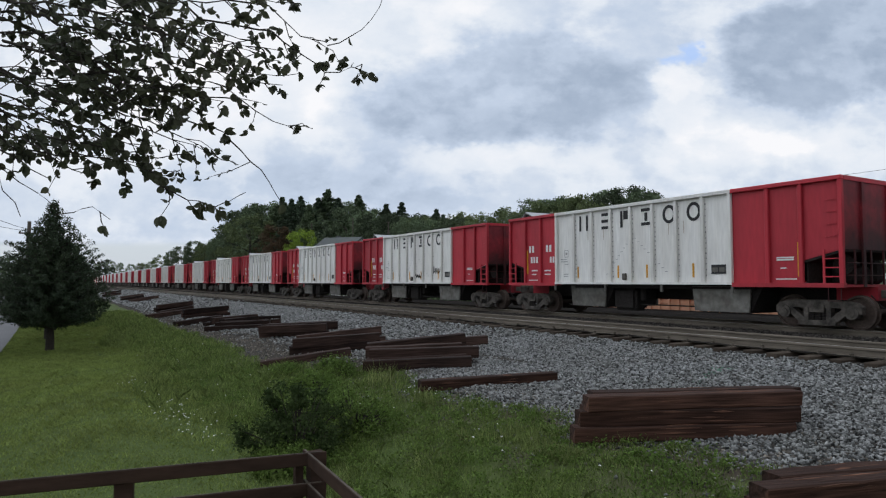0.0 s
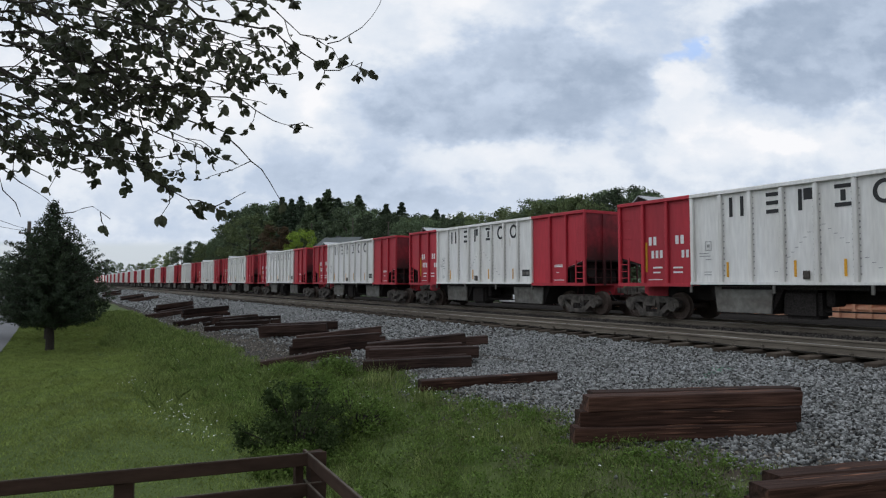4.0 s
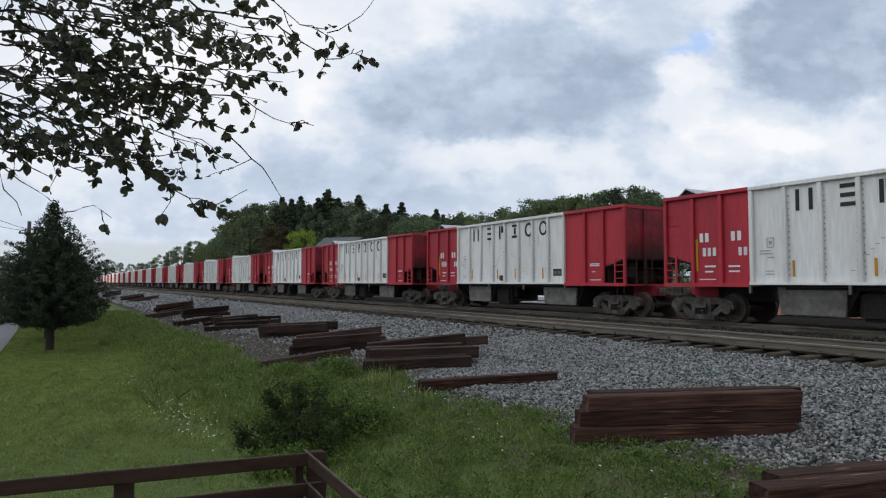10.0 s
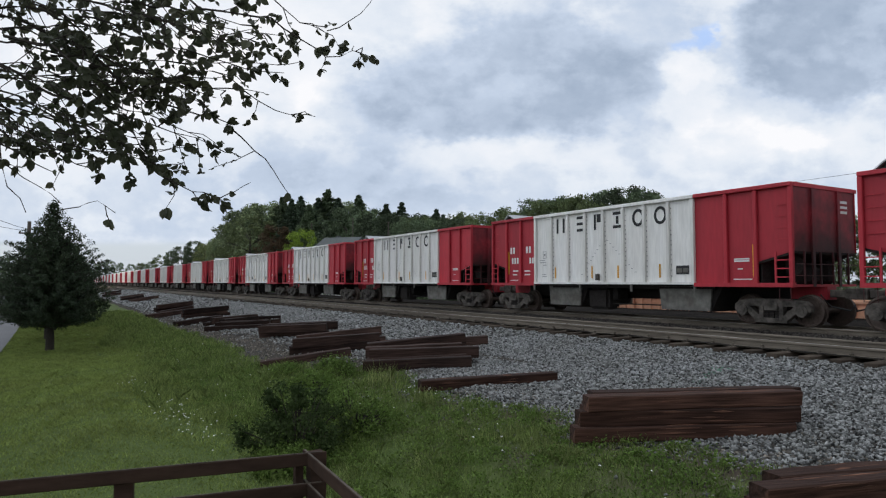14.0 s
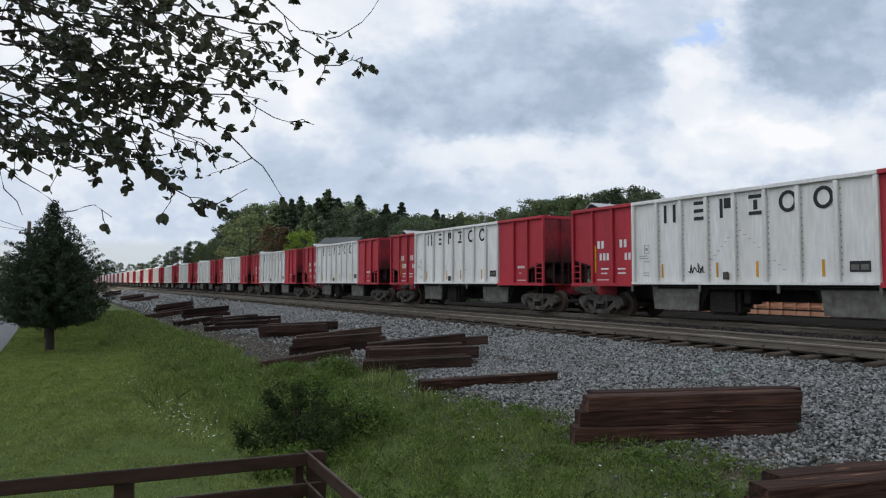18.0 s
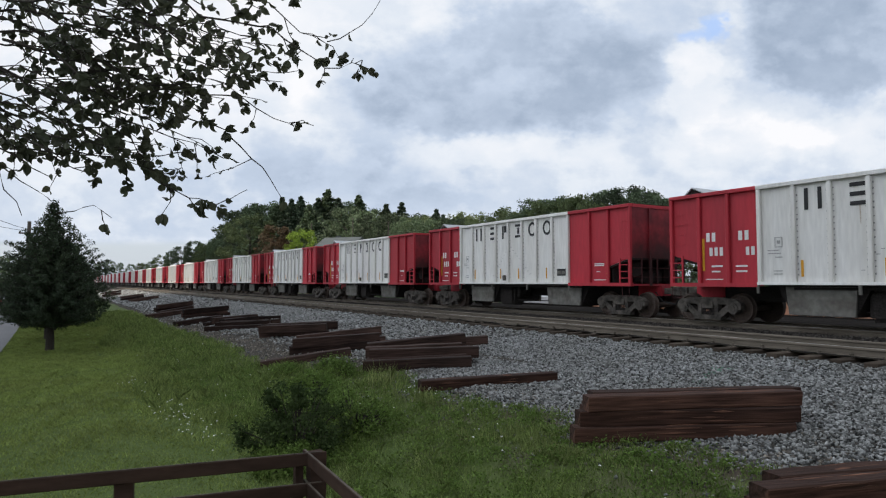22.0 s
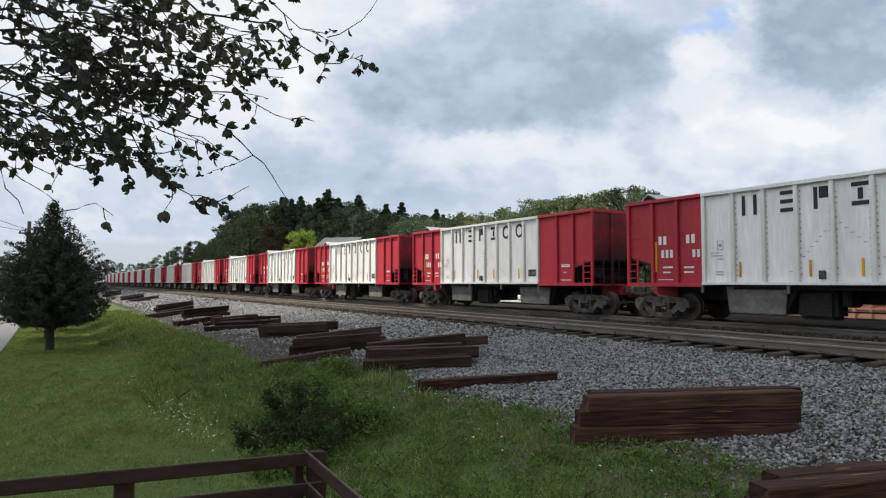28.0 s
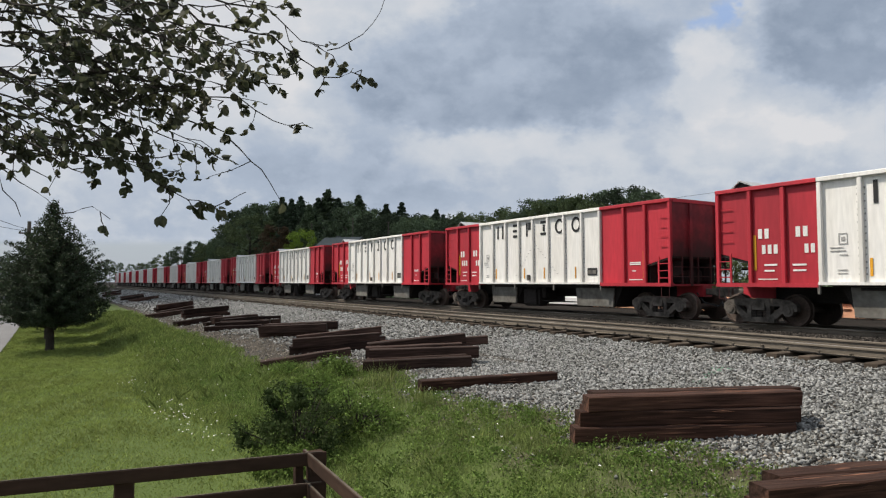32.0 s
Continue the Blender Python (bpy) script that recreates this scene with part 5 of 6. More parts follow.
# ---- conifers along the lane ----


def lane_conifer(seed):
    rng = np.random.default_rng(seed)
    t = new("conifer")
    t.empty_display_size = 0.2
    h = 5.35
    trunk = tube([(0, 0, -0.3), (0, 0, 0.6), (0.03, 0, 2.6), (0, 0.02, h - 0.02)], [0.16, 0.13, 0.09, 0.012], 10)
    cs, rs = [], []
    for k in range(30):
        q = k / 29
        z = 0.95 + (h - 1.02) * q
        reach = float(np.interp(q, [0, 0.06, 0.25, 0.45, 0.62, 0.78, 0.9, 1.0], [1.6, 2.0, 1.95, 1.7, 1.2, 0.66, 0.30, 0.06]))
        n = max(4, int(13 * (1 - q) + 4))
        for b in range(n):
            a = b * 6.283 / n + k * 0.9 + rng.random() * 0.4
            rr = reach * (0.72 + 0.38 * rng.random())
            up = 0.12 + 0.25 * q
            tube([(0, 0, z - 0.1), (math.cos(a) * rr * 0.5, math.sin(a) * rr * 0.5, z), (math.cos(a) * rr * 0.97, math.sin(a) * rr * 0.97, z + up * rr)], [0.022, 0.014, 0.006], 4, trunk)
            m = max(2, int(rr / 0.2))
            for s in range(m):
                w = (s + 1) / m
                cs.append((math.cos(a) * rr * w + rng.normal() * 0.05, math.sin(a) * rr * w + rng.normal() * 0.05, z + up * rr * w * w + rng.normal() * 0.04))
                rs.append(0.10 + 0.08 * rng.random())
    part("trunk", trunk, M_BARK, t)
    v, f = leaf_cloud(rng, cs, rs, 30, 0.06, 0.7, 0.24)
    from_arrays("crown", v, f, M_NEEDLE, t)
    return t


con = lane_conifer(3)
con.matrix_basis = pose(-27.55, -0.05, ground_z(-27.5, 0))
tagged(con, "dense dark green conifer with a short bare trunk on the lawn", "conifer", "conifers along the lane")
for k, (x, y, s) in enumerate(((-33.0, -0.15, 0.98), (-38.6, 0.05, 0.92), (-44.5, -0.1, 0.95))):
    c2 = copy_thing(con, Matrix.Identity(4))
    c2.matrix_basis = Matrix.LocRotScale((x, y, ground_z(x, y)), Euler((0, 0, 1.3 * k + 0.7)), (s, s, s))

# ---- the shrub on the bank ----


def shrub(x, y, w, h, seed, leaves=140, label="dense dark green leafy shrub on the grassy bank", mat=M_SHRUB):
    rng = np.random.default_rng(seed)
    t = thing("shrub", pose(x, y, ground_z(x, y)), label, "shrub")
    st = bmesh.new()
    cs, rs = [], []
    for k in range(90):
        a = rng.random() * 6.283
        r = w * 0.5 * rng.random() ** 0.6 * (1 + 0.14 * math.sin(3 * a + seed) + 0.2 * rng.random())
        z = h * (0.12 + (0.7 + 0.3 * rng.random() ** 3) * rng.random() * max(0.25, 1 - (r / (w * 0.62)) ** 2))
        p = (math.cos(a) * r, math.sin(a) * r, z)
        tube([(math.cos(a) * 0.08, math.sin(a) * 0.08, -0.05), (p[0] * 0.6, p[1] * 0.6, z * 0.6), p], [0.014, 0.009, 0.004], 4, st)
        cs.append(p)
        rs.append((0.05 + 0.12 * rng.random() ** 1.5) * (1.0 if mat is M_SHRUB else 1.5))
    part("stem", st, M_BARK, t)
    v, f = leaf_cloud(rng, cs, rs, leaves, 0.02, 0.9)
    from_arrays("foliage", v, f, mat, t)


shrub(-8.85, 2.95, 1.35, 1.1, 31, 150)
shrub(-8.3, 2.7, 0.9, 0.32, 17, 110, "low green weeds at the foot of the shrub", M_CLOVER)
shrub(-9.2, 3.95, 1.3, 0.72, 9, 60, "lighter green weedy bush beside the dark shrub", M_CLOVER)
shrub(-10.6, 3.9, 1.1, 0.5, 12, 45, "lighter green weedy bush among rough grass", M_CLOVER)
shrub(-14.1, 5.45, 0.55, 0.34, 18, 30, "weedy green bush growing against the tie pile", M_CLOVER)
shrub(-13.2, 5.4, 0.6, 0.42, 19, 30, "weedy green bush growing against the tie pile", M_CLOVER)
shrub(-14.6, 4.6, 0.6, 0.25, 20, 30, "weedy green bush growing against the tie pile", M_CLOVER)
shrub(-12.2, 4.4, 0.9, 0.5, 14, 45, "lighter green weedy bush among rough grass", M_CLOVER)

# ---- the silver car on the lane ----


def saloon():
    t = thing("car", pose(-27, -3.3, ground_z(-30, -3.3) + 0.03), "silver-grey saloon car driving down the lane", "car")
    prof = [(-2.2, 0.35), (2.2, 0.35), (2.25, 0.7), (1.9, 0.92), (1.0, 0.98), (0.3, 1.42), (-1.0, 1.45), (-1.7, 1.02), (-2.2, 0.95), (-2.27, 0.6)]
    part("body", bevelled(prism(prof, "y", -0.86, 0.86), 0.06, 2), M_CARPAINT, t)
    part("rear_window", prism([(-1.03, 1.42), (-1.62, 1.06), (-1.66, 1.07), (-1.05, 1.46)], "y", -0.68, 0.68), M_GLASS, t)
    for s in (-1, 1):
        part("side_window", prism([(0.85, 1.0), (0.28, 1.36), (-0.95, 1.38), (-1.5, 1.02)], "y", min(s * 0.862, s * 0.87), max(s * 0.862, s * 0.87)), M_GLASS, t)
        part("tail_lamp", bevelled(boxes((-2.29, -2.2, min(s * 0.55, s * 0.83), max(s * 0.55, s * 0.83), 0.72, 0.88)), 0.01), M_RED, t)
        for wx in (-1.35, 1.35):
            w = part("wheel", disc_y(bmesh.new(), wx, 0.32, min(s * 0.68, s * 0.88), max(s * 0.68, s * 0.88), 0.32, 20), M_BLACK, t)
            part("rim", disc_y(bmesh.new(), wx, 0.32, min(s * 0.885, s * 0.89), max(s * 0.885, s * 0.89), 0.19, 14), M_HOOD, w)
    part("bumper", bevelled(boxes((-2.34, -2.2, -0.8, 0.8, 0.36, 0.56)), 0.03), M_BLACK, t)
    part("windscreen", prism([(1.0, 1.0), (0.34, 1.41), (0.38, 1.44), (1.06, 1.02)], "y", -0.68, 0.68), M_GLASS, t)
    return t


M_CARPAINT = material("silver_car_paint", (0.32, 0.33, 0.35), 0.3, 0.5, spread=0.04, bump=0)
car = saloon()

# ---- the fruit tree whose boughs hang into view ----
BOUGH_ROOT = (-1.02, 0.42, 2.7)


def seen(u, v, d):
    """A place by its slope across (u) and up (v), d metres ahead."""
    c, s = math.cos(0.051), math.sin(0.051)
    return EYE + FWD * (d * (c - v * s)) + RGT * (u * d) + Vector((0, 0, d * (s + v * c)))


leaf_rng = random.Random(17)


def leaf_shape(bm, at, d, up, size):
    """One ovate leaf, folded along its midrib."""
    side = d.cross(up).normalized()
    up2 = side.cross(d).normalized()
    fold = 0.1 * size
    mids = [bm.verts.new(at + d * size * q - up2 * size * w) for q, w in ((0.0, 0.0), (0.3, 0.0), (0.62, 0.04), (0.98, 0.15))]
    for s in (-1, 1):
        rim = [bm.verts.new(at + d * size * q + side * s * size * w + up2 * fold * k) for q, w, k in ((0.14, 0.24, 1.0), (0.4, 0.37, 1.1), (0.7, 0.29, 0.6))]
        for q in ((mids[0], rim[0], mids[1]), (mids[1], rim[0], rim[1]), (mids[1], rim[1], mids[2]), (mids[2], rim[1], rim[2]), (mids[2], rim[2], mids[3])):
            bm.faces.new(q if s > 0 else q[::-1])


def rand_dir():
    return Vector((leaf_rng.gauss(0, 1), leaf_rng.gauss(0, 1), leaf_rng.gauss(0, 1))).normalized()


LEAF_MESHES = []
for s in (0.046, 0.056, 0.04, 0.05):
    lb = bmesh.new()
    leaf_shape(lb, Vector((0, 0, 0)), Vector((1, 0, 0)), Vector((0, 0, 1)), s)
    me = bpy.data.meshes.new("leaf")
    lb.to_mesh(me)
    lb.free()
    me.materials.append(M_LEAF)
    LEAF_MESHES.append(me)


def spread(n, u0, u1, v0, v1, run, fall):
    """Side limbs that fill a stretch of the crown."""
    rows = []
    for _ in range(n):
        u, v, d = leaf_rng.uniform(u0, u1), leaf_rng.uniform(v0, v1), leaf_rng.uniform(2.55, 3.1)
        r, f = leaf_rng.uniform(*run), leaf_rng.uniform(*fall)
        rows.append((0.005, 1.0, [(u, v, d), (u + r * 0.5, v - f * 0.4, d), (u + r, v - f, d + leaf_rng.uniform(-0.15, 0.15))]))
    return rows


def bough(tree, lines, fill, loose):
    """Limbs along lines of (across, up, ahead); twigs and leaves grow from them. fill: further limbs; loose: single leaves to set."""
    pivot = seen(-0.86, 0.34, 2.8)
    lines = lines + fill
    limbs = bmesh.new()
    leaves = bmesh.new()
    singles = []
    for radius, leafy, pts in lines:
        way = [seen(u / 1000, v / 1000, d) - pivot for u, v, d in pts]
        fine = []
        for a, b in zip(way, way[1:]):
            n = max(2, int((b - a).length / 0.07))
            fine += [a.lerp(b, k / n) + rand_dir() * 0.011 for k in range(n)]
        fine.append(way[-1])
        m = len(fine)
        tube(fine, [max(0.0016, radius * (1 - 0.85 * i / m)) for i in range(m)], 5, limbs)
        for i, p in enumerate(fine):
            q = i / m
            d = (fine[min(i + 1, m - 1)] - fine[max(i - 1, 0)]).normalized()
            if leafy and leaf_rng.random() < 0.78 * leafy and q > 0.03:
                # a side twig with its own leaves
                side = (rand_dir() * 0.9 + d * 0.7 - Vector((0, 0, 0.15))).normalized()
                ln = leaf_rng.uniform(0.08, 0.26) * (1.1 - 0.6 * q)
                tw = [p, p + side * ln * 0.5 + rand_dir() * 0.012, p + side * ln + rand_dir() * 0.02]
                tube(tw, [0.003, 0.0022, 0.0013], 4, limbs)
                spots = [tw[0].lerp(tw[2], leaf_rng.uniform(0.25, 1.0)) for _ in range(leaf_rng.randint(2, 3 + int(5 * leafy)))] + [tw[2]]
            elif leafy and leaf_rng.random() < 0.55 * leafy:
                spots = [p]
            else:
                spots = []
            for s in spots:
                dr = (rand_dir() * 0.8 + Vector((0, 0, -0.55)) + d * 0.3).normalized()
                if q > 0.45 and len(singles) < loose:
                    singles.append((s, dr))
                else:
                    leaf_shape(leaves, s, dr, rand_dir(), leaf_rng.uniform(0.024, 0.05))
    b = part("bough", limbs, M_BARK, tree, "dark thin twigged bough")
    b.matrix_basis = Matrix.Translation(pivot - tree.location)
    me = bpy.data.meshes.new("leaf_mass")
    leaves.to_mesh(me)
    leaves.free()
    me.materials.append(M_LEAF)
    lm = new("leaf_mass", me)
    lm.parent = b
    tagged(lm, "dull green leaves with brown spots", kind="stuff")
    for k, (s, dr) in enumerate(singles):
        lf = new("leaf", LEAF_MESHES[k % 4])
        lf.parent = b
        lf.matrix_basis = Matrix.Translation(s) @ dr.to_track_quat("X", "Z").to_matrix().to_4x4() @ pose(0, 0, 0, leaf_rng.uniform(0, 360))
    return b, pivot


TREE_FOOT = Vector((-3.45, -1.15, ground_z(-3.45, -1.15)))
fruit = thing("fruit_tree", Matrix.Translation(TREE_FOOT), "leafy fruit tree with thin dark boughs hanging over the fence", "tree")
piv = seen(-0.86, 0.34, 2.8) - TREE_FOOT
part("trunk", tube([(0, 0, -0.2), (0.05, -0.02, 1.2), (-0.06, 0.1, 2.4), piv * 0.8 + Vector((0, 0, 0.42)), piv], [0.14, 0.11, 0.085, 0.05, 0.022], 10), M_BARK, fruit)
B_UP, _ = bough(fruit, [
    (0.010, 0.9, [(-860, 340, 2.8), (-600, 420, 2.8), (-420, 384, 2.9), (-370, 350, 2.95), (-300, 337, 3.0), (-264, 325, 3.0), (-220, 296, 3.0), (-182, 262, 3.0), (-143, 271, 3.0), (-125, 276, 3.0)]),
    (0.006, 0.8, [(-420, 395, 2.9), (-330, 380, 3.0), (-264, 366, 3.1), (-222, 322, 3.1), (-180, 303, 3.1)]),
    (0.003, 0.12, [(-180, 303, 3.1), (-142, 318, 3.1), (-108, 349, 3.1), (-90, 384, 3.1)]),
    (0.006, 1.0, [(-600, 420, 2.8), (-480, 380, 2.7), (-390, 372, 2.7), (-310, 384, 2.7), (-230, 372, 2.75)]),
    (0.006, 1.0, [(-682, 384, 2.7), (-560, 366, 2.6), (-460, 340, 2.6), (-400, 310, 2.65), (-350, 300, 2.7), (-300, 275, 2.7)]),
], spread(14, -730, -480, 330, 430, (120, 230), (0, 90)), 60)
B_MID, _ = bough(fruit, [
    (0.013, 0.95, [(-860, 340, 2.8), (-682, 357, 2.8), (-630, 336, 2.8), (-568, 305, 2.8), (-525, 279, 2.8), (-490, 240, 2.85), (-464, 218, 2.85), (-421, 210, 2.9), (-377, 196, 2.9), (-334, 179, 2.9)]),
    (0.004, 0.25, [(-334, 179, 2.9), (-299, 135, 2.9), (-265, 105, 2.9), (-247, 70, 2.9)]),
    (0.009, 1.0, [(-860, 340, 2.8), (-638, 366, 2.7), (-595, 348, 2.7), (-508, 322, 2.7), (-421, 301, 2.75), (-334, 270, 2.8), (-247, 253, 2.8)]),
    (0.007, 1.0, [(-595, 270, 2.9), (-490, 270, 2.9), (-395, 240, 2.95), (-308, 227, 3.0), (-264, 196, 3.0), (-238, 190, 3.0)]),
    (0.003, 0.12, [(-238, 190, 3.0), (-215, 192, 3.0), (-200, 186, 3.0)]),
    (0.003, 0.1, [(-464, 218, 2.85), (-463, 180, 2.85), (-461, 148, 2.85), (-430, 142, 2.85), (-385, 147, 2.85)]),
    (0.007, 1.0, [(-682, 320, 2.6), (-600, 300, 2.6), (-540, 250, 2.6), (-500, 230, 2.65), (-440, 240, 2.7), (-380, 260, 2.7), (-330, 250, 2.7)]),
], spread(20, -740, -480, 220, 380, (120, 260), (-10, 90)), 110)
B_LOW, _ = bough(fruit, [
    (0.010, 1.0, [(-860, 340, 2.8), (-682, 279, 2.7), (-630, 244, 2.7), (-577, 222, 2.7), (-525, 196, 2.7), (-482, 166, 2.7), (-460, 131, 2.75), (-438, 97, 2.75), (-395, 79, 2.75), (-351, 66, 2.8)]),
    (0.003, 0.1, [(-351, 66, 2.8), (-325, 72, 2.8), (-303, 88, 2.8)]),
    (0.007, 1.0, [(-860, 300, 2.7), (-682, 175, 2.6), (-630, 157, 2.6), (-551, 148, 2.65), (-508, 140, 2.7), (-456, 122, 2.7)]),
    (0.005, 0.25, [(-800, 200, 2.7), (-682, 122, 2.7), (-630, 88, 2.7), (-595, 62, 2.7)]),
    (0.004, 0.15, [(-690, 160, 2.7), (-675, 90, 2.7), (-650, 50, 2.7)]),
    (0.003, 0.15, [(-600, 52, 2.75), (-570, 60, 2.75), (-538, 63, 2.75), (-512, 46, 2.75)]),
    (0.008, 1.0, [(-860, 340, 2.8), (-682, 240, 2.85), (-600, 200, 2.85), (-540, 178, 2.85), (-490, 150, 2.85), (-440, 140, 2.85)]),
], spread(9, -770, -600, 150, 280, (60, 150), (0, 60)) + spread(9, -740, -520, 130, 260, (90, 220), (20, 90)) + spread(4, -740, -580, 250, 420, (60, 140), (0, 50)), 90)

# ---- grass, weeds and stones ----


def blades(name, n, x0, x1, y0, y1, h0, h1, w, mat, seed, keep=None, lean=0.5, crowd=1.35):
    rng = np.random.default_rng(seed)
    x = x1 - (x1 - x0) * rng.random(n) ** crowd
    y = y0 + (y1 - y0) * rng.random(n)
    if keep is not None:
        ok = keep(x, y, rng.random(n))
        x, y = x[ok], y[ok]
    n = len(x)
    z = ground_zs(x, y)
    far = 1 + np.clip((-x - 8) / 18, 0, 2.0)
    h = np.clip(0.75 + (-x - 5) / 14, 0.75, 1.5) * (h0 + (h1 - h0) * rng.random(n) ** 2) * (0.75 + 0.5 * np.sin(x * 1.3 + 2 * np.sin(y * 1.7)) ** 2)
    a = rng.random(n) * 6.283
    ww = w * far * (0.7 + 0.6 * rng.random(n))
    lx, ly = rng.normal(size=n) * lean * h, rng.normal(size=n) * lean * h
    p = np.stack([x, y, z - 0.01], 1)
    s = np.stack([np.cos(a) * ww, np.sin(a) * ww, 0 * a], 1)
    mid = p + np.stack([lx * 0.35, ly * 0.35, h * 0.6], 1)
    tip = p + np.stack([lx, ly, h], 1)
    v = np.stack([p - s, p + s, mid + s * 0.7, tip, mid - s * 0.7], 1).reshape(-1, 3)
    f = np.arange(n * 5).reshape(-1, 5)
    return from_arrays(name, v, f, mat)


def meadow(x, y, r):
    edge = np.interp(x, EDGE_X, EDGE_Y) + 0.12 * np.sin(x * 3.1)
    return (y < edge + 0.3 * r) & (r < np.clip(0.35 + (edge - y) * 0.8, 0.05, 1)) & (y > 2.0 + 0.4 * np.sin(x * 0.5))


tagged(blades("lawn_grass", 215000, -46, 4.0, -1.5, 3.0, 0.025, 0.06, 0.005, M_GRASS, 61, lean=0.7, crowd=1.0), "short mown green grass", "grass", kind="stuff")
tagged(blades("rough_grass", 240000, -48, 4.0, 1.6, 7.6, 0.03, 0.16, 0.0034, M_MEADOW, 62, meadow), "rough green grass and weeds on the bank", "grass", kind="stuff")


def tufted(x, y, r):
    clump = np.sin(x * 2.3 + 1.7 * np.sin(y * 2.1)) * np.sin(y * 3.1 + 1.3 * np.sin(x * 1.1))
    return meadow(x, y, r * 0.6) & (clump + 0.5 * r > 0.55)


tagged(blades("tall_grass", 45000, -11, 3.0, 2.6, 6.6, 0.06, 0.2, 0.0032, M_TALL, 66, tufted, lean=0.35), "tufts of tall seeding grass and weeds", "grass", kind="stuff")
for x0, x1, y0, y1, h0, h1, n, seed in ((-6.25, -5.45, 4.78, 5.12, 0.08, 0.2, 1500, 81), (-6.9, -6.2, 4.9, 5.5, 0.06, 0.16, 900, 82), (-12.2, -10.9, 5.3, 5.75, 0.15, 0.42, 160, 83), (-9.8, -9.2, 5.2, 5.45, 0.1, 0.3, 350, 84)):
    tagged(blades("grass_tuft", n, x0, x1, y0, y1, h0, h1, 0.0035, M_TALL, seed, lean=0.3, crowd=1.0), "bright tuft of grass growing against the old ties", "grass", kind="stuff")
rng = np.random.default_rng(8)
cs, rs = [], []
for k in range(2300):
    x, y = -1.0 - 27 * rng.random() ** 1.7, 2.6 + 3.6 * rng.random()
    if meadow(np.array([x]), np.array([y]), np.array([0.3]))[0]:
        cs.append((x, y, ground_z(x, y) + 0.02 + 0.05 * rng.random()))
        rs.append(0.1 + 0.16 * rng.random())
v, f = leaf_cloud(rng, cs, rs, 60, 0.014, 0.35, 0.75)
tagged(from_arrays("broadleaf_weeds", v, f, M_CLOVER), "low broadleaf weeds in the rough grass", "weeds", kind="stuff")

# wild flowers: a white head on a thin stalk
fl_v, fl_f = [], []
for cx, cy, n, sp in ((-12.6, 1.95, 34, 0.5), (-11.0, 2.05, 30, 0.45), (-16.6, 1.65, 14, 0.5), (-9.0, 4.6, 6, 1.4), (-9.6, 5.4, 14, 0.35), (-6.4, 4.5, 3, 0.9), (-13.5, 4.0, 12, 1.2), (-5.2, 4.75, 5, 0.7), (-20, 3.4, 14, 1.5)):
    for k in range(n):
        x, y = cx + rng.normal() * sp * 1.4, cy + rng.normal() * sp * 0.45
        z = ground_z(x, y) + 0.10 + 0.12 * rng.random()
        r = 0.009 + 0.007 * rng.random()
        b = len(fl_v)
        fl_v += [(x + r * math.cos(i * 1.0472), y + r * math.sin(i * 1.0472), z + 0.006 * (i % 2)) for i in range(6)] + [(x, y, z + 0.012)]
        fl_f += [(b + i, b + (i + 1) % 6, b + 6) for i in range(6)]
tagged(from_arrays("wild_flowers", fl_v, fl_f, M_PETAL), "small white wild flowers in the grass", "flowers", kind="stuff")


def stones(name, n, x0, x1, y0, y1, s0, s1, seed, keep=None, mat=M_STONE, level=None):
    rng = np.random.default_rng(seed)
    x, y = x0 + (x1 - x0) * rng.random(n), y0 + (y1 - y0) * rng.random(n)
    if keep is not None:
        ok = keep(x, y, rng.random(n))
        x, y = x[ok], y[ok]
    n = len(x)
    edge = np.interp(x, EDGE_X, EDGE_Y) + 0.12 * np.sin(x * 3.1) + 0.1
    z = ground_zs(x, y) + np.clip((y - edge) * 0.06, 0, 0.035)
    if level is not None:
        z = np.full(n, level)
    s = (s0 + (s1 - s0) * rng.random(n) ** 1.5)
    base = np.array([(1, 0, 0), (0, 1, 0), (-1, 0, 0), (0, -1, 0), (0, 0, 1), (0, 0, -1)], dtype=float)
    v = base[None] * (0.65 + 0.7 * rng.random((n, 6, 1))) + 0.25 * rng.normal(size=(n, 6, 3))
    q = rng.normal(size=(n, 3, 3))
    q, _ = np.linalg.qr(q)
    v = np.einsum("nij,nkj->nki", q, v) * s[:, None, None] * np.array([1, 1, 0.8])
    v += np.stack([x, y, z + s * 0.25], 1)[:, None, :]
    tri = np.array([(0, 1, 4), (1, 2, 4), (2, 3, 4), (3, 0, 4), (1, 0, 5), (2, 1, 5), (3, 2, 5), (0, 3, 5)])
    f = (tri[None] + 6 * np.arange(n)[:, None, None]).reshape(-1, 3)
    return from_arrays(name, v.reshape(-1, 3), f, mat)


def shoulder(x, y, r):
    edge = np.interp(x, EDGE_X, EDGE_Y) + 0.12 * np.sin(x * 3.1) + 0.15
    # thinner over the brown gravel farther down the line
    late = np.clip((-11.0 - x) / 3.0, 0, 1)
    return r < np.clip(0.06 + (y - edge + 0.6 - 1.3 * late) * (0.9 - 0.3 * late), 0.03, 1)


tagged(stones("ballast_stones", 118000, -15, 3.5, 4.6, 12.08, 0.015, 0.036, 71, shoulder), "loose angular grey ballast stones", "ballast", kind="stuff")
tagged(stones("ballast_stones", 50000, -48, -15, 4.4, 12.1, 0.028, 0.055, 72, shoulder), "loose angular grey ballast stones", "ballast", kind="stuff")
tagged(stones("ballast_stones", 18000, -140, -48, 5.2, 12.2, 0.055, 0.1, 73), "loose angular grey ballast stones", "ballast", kind="stuff")


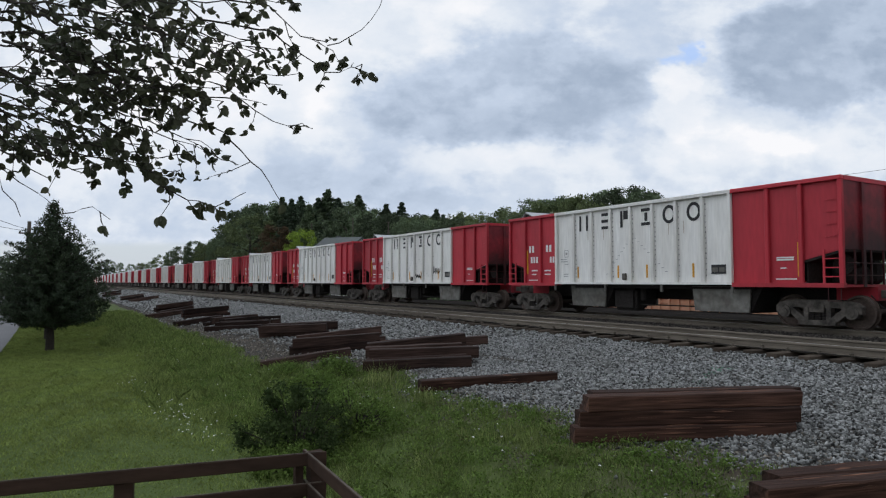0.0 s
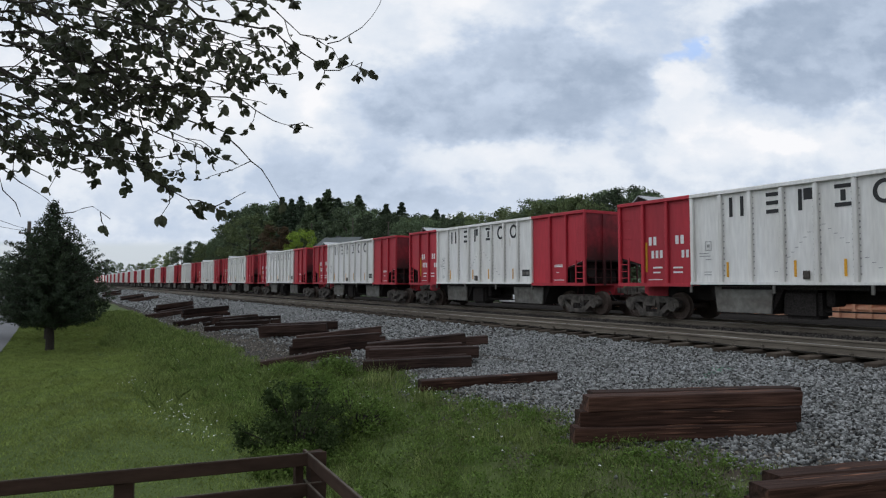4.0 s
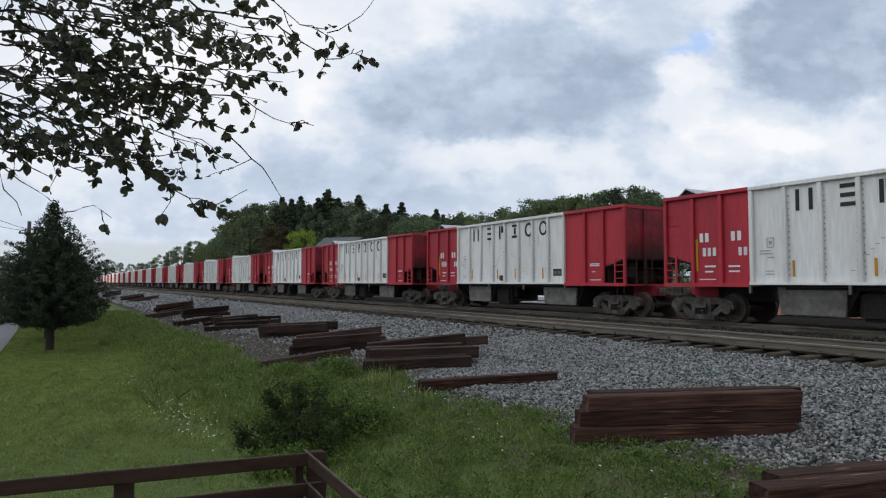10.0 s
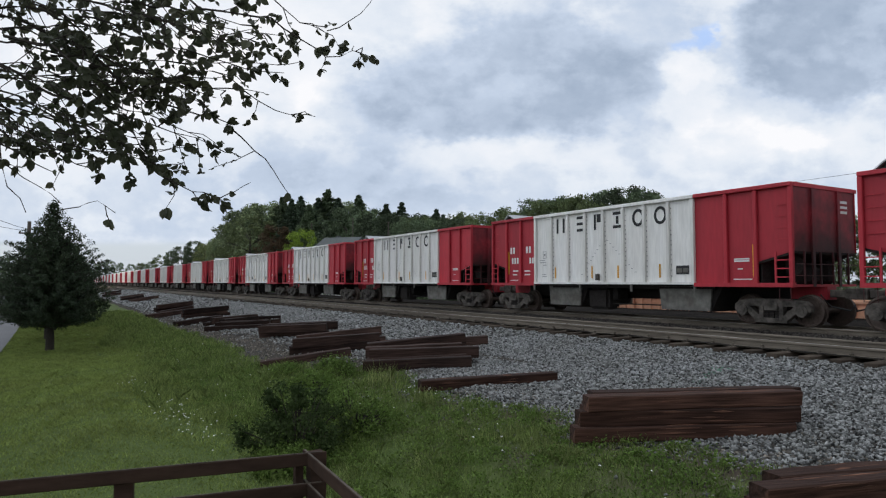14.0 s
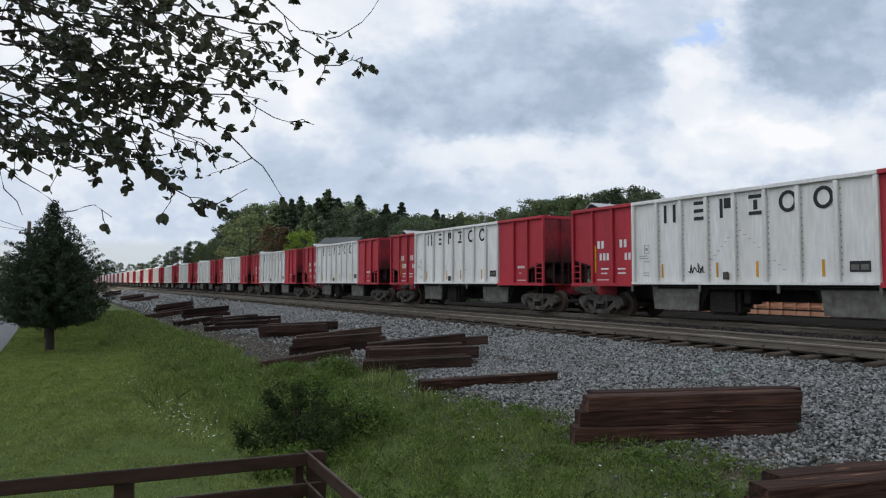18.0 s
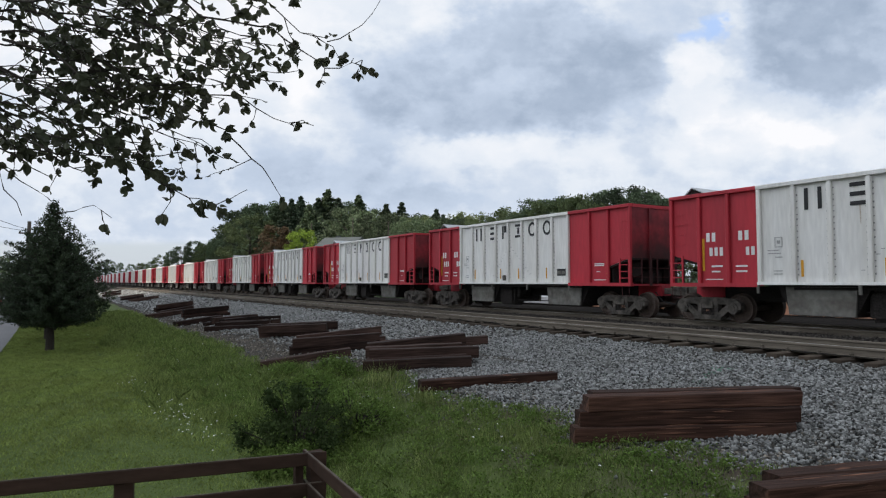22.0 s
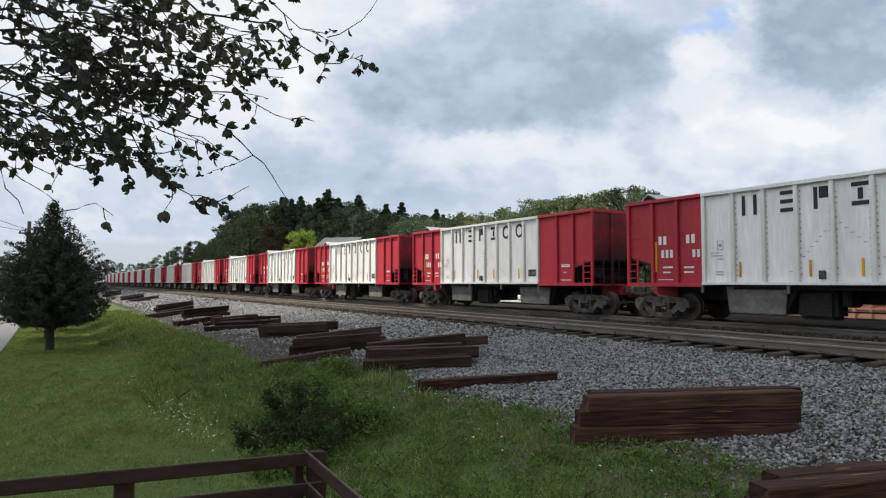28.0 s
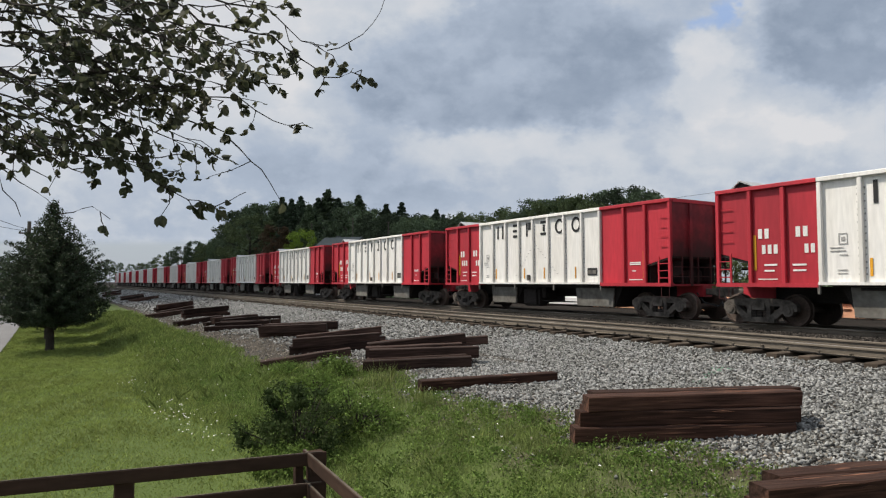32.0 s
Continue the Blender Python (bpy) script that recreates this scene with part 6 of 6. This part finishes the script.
def verge(x, y, r):
    edge = np.interp(x, EDGE_X, EDGE_Y)
    patch = np.sin(x * 2.1 + 1.5 * np.sin(y * 1.9)) * np.sin(y * 2.7 + x * 0.6)
    wide = np.where(x < -10, 1.15, 0.8)
    return r < np.exp(-((y - edge - np.where(x < -10, 0.55, 0.0)) / wide) ** 2) * (0.6 + 0.5 * patch)


tagged(stones("gravel", 62000, -34, 3.5, 3.6, 8.6, 0.009, 0.026, 74, verge, M_GRAVEL), "fine brown gravel at the edge of the ballast", "gravel", kind="stuff")
tagged(stones("grimy_ballast", 30000, -34, 4, 12.62, 16.9, 0.018, 0.036, 75, None, M_GRIMY, -0.15), "small sooty stones between the rails", "ballast", kind="stuff")
tagged(stones("painted_stones", 260, -8.1, -7.0, 9.3, 10.9, 0.02, 0.038, 76, lambda x, y, r: (r < np.exp(-((x + 7.3 + 0.385 * (y - 9.4)) / 0.13) ** 2) * 0.8), M_GREENPAINT), "stones sprayed with a faded green mark", "ballast", kind="stuff")


# ---- what moves ----
def motions():
    rows_t = [0, 4, 8, 12, 16, 20, 24, 28, 32]
    for k, c in zip(range(FIRST_CAR, LAST_CAR + 1), cars):
        walk(c, [(t, car_pose(k, t)) for t in rows_t])
        # wheels roll while the car is near; far off they are out of sight behind other cars
        near = [f / FPS for f in range(0, 32 * FPS + 1) if -75 < train_x(f / FPS) - k * CAR_PITCH < 14]
        if near:
            times = sorted({0.0, *near, 32.0})
            for w in c.children:
                if w.name.startswith("wheelset"):
                    p = w.location.copy()
                    walk(w, [(t, Matrix.Translation(p) @ Matrix.Rotation(((train_x(min(max(t, near[0]), near[-1])) / 0.419) % math.tau), 4, "Y")) for t in times])

    walk(clouds, [(t, cloud_pose(t)) for t in (0, 16, 32)])
    walk(overcast, [(t, cloud_pose(t, HIGH_H, HIGH_SPEED)) for t in (0, 16, 32)])
    walk(car, [(t, pose(-27 - 2.12 * t, -3.3, ground_z(-30, -3.3) + 0.03, 0, 0, 180)) for t in (0, 8, 16, 24, 32)])
    # the wind lifts the boughs: how far their tips stand over their lowest, step by step
    steps = [k * 0.5 for k in range(8)] + [5.5 + k * 0.5 for k in range(19)] + [16.5 + k * 0.5 for k in range(19)] + [27.5 + k * 0.5 for k in range(10)]
    mid = [-1, -3, 0, -3, 0, 0, -3, -1, 2, 4, 5, 8, 10, 2, -1, 8, 0, 5, 4, 8, 4, 2, 4, 10, -4, 22, 8,
           7, -4, 13, 7, 4, -1, 4, 8, 4, 2, 2, 5, 7, 4, 8, -3, 7, 8, 4, -9, 13, 25, 36, 28, 14, 36, -7, 8, 0]
    tip = [11, 7, 11, 8, 10, 10, 7, 11, 19, 14, 20, 36, 28, 25, 11, 13, 6, 40, 10, 33, 27, 20, 10, 54, 39, 45, 51,
           30, 10, 34, 26, 20, 13, 20, 26, 20, 16, 16, 20, 22, 18, 13, 14, 24, 26, 18, 2, 30, 44, 58, 46, 30, 55, 4, 24, 0]
    axis = -FWD
    for b, lift, reach in ((B_UP, tip, 880), (B_MID, mid, 740), (B_LOW, [0.75 * q for q in mid], 640)):
        home = b.matrix_basis.copy()
        walk(b, [(t, home @ Matrix.Rotation(q / reach, 4, axis)) for t, q in zip(steps, lift)])


motions()
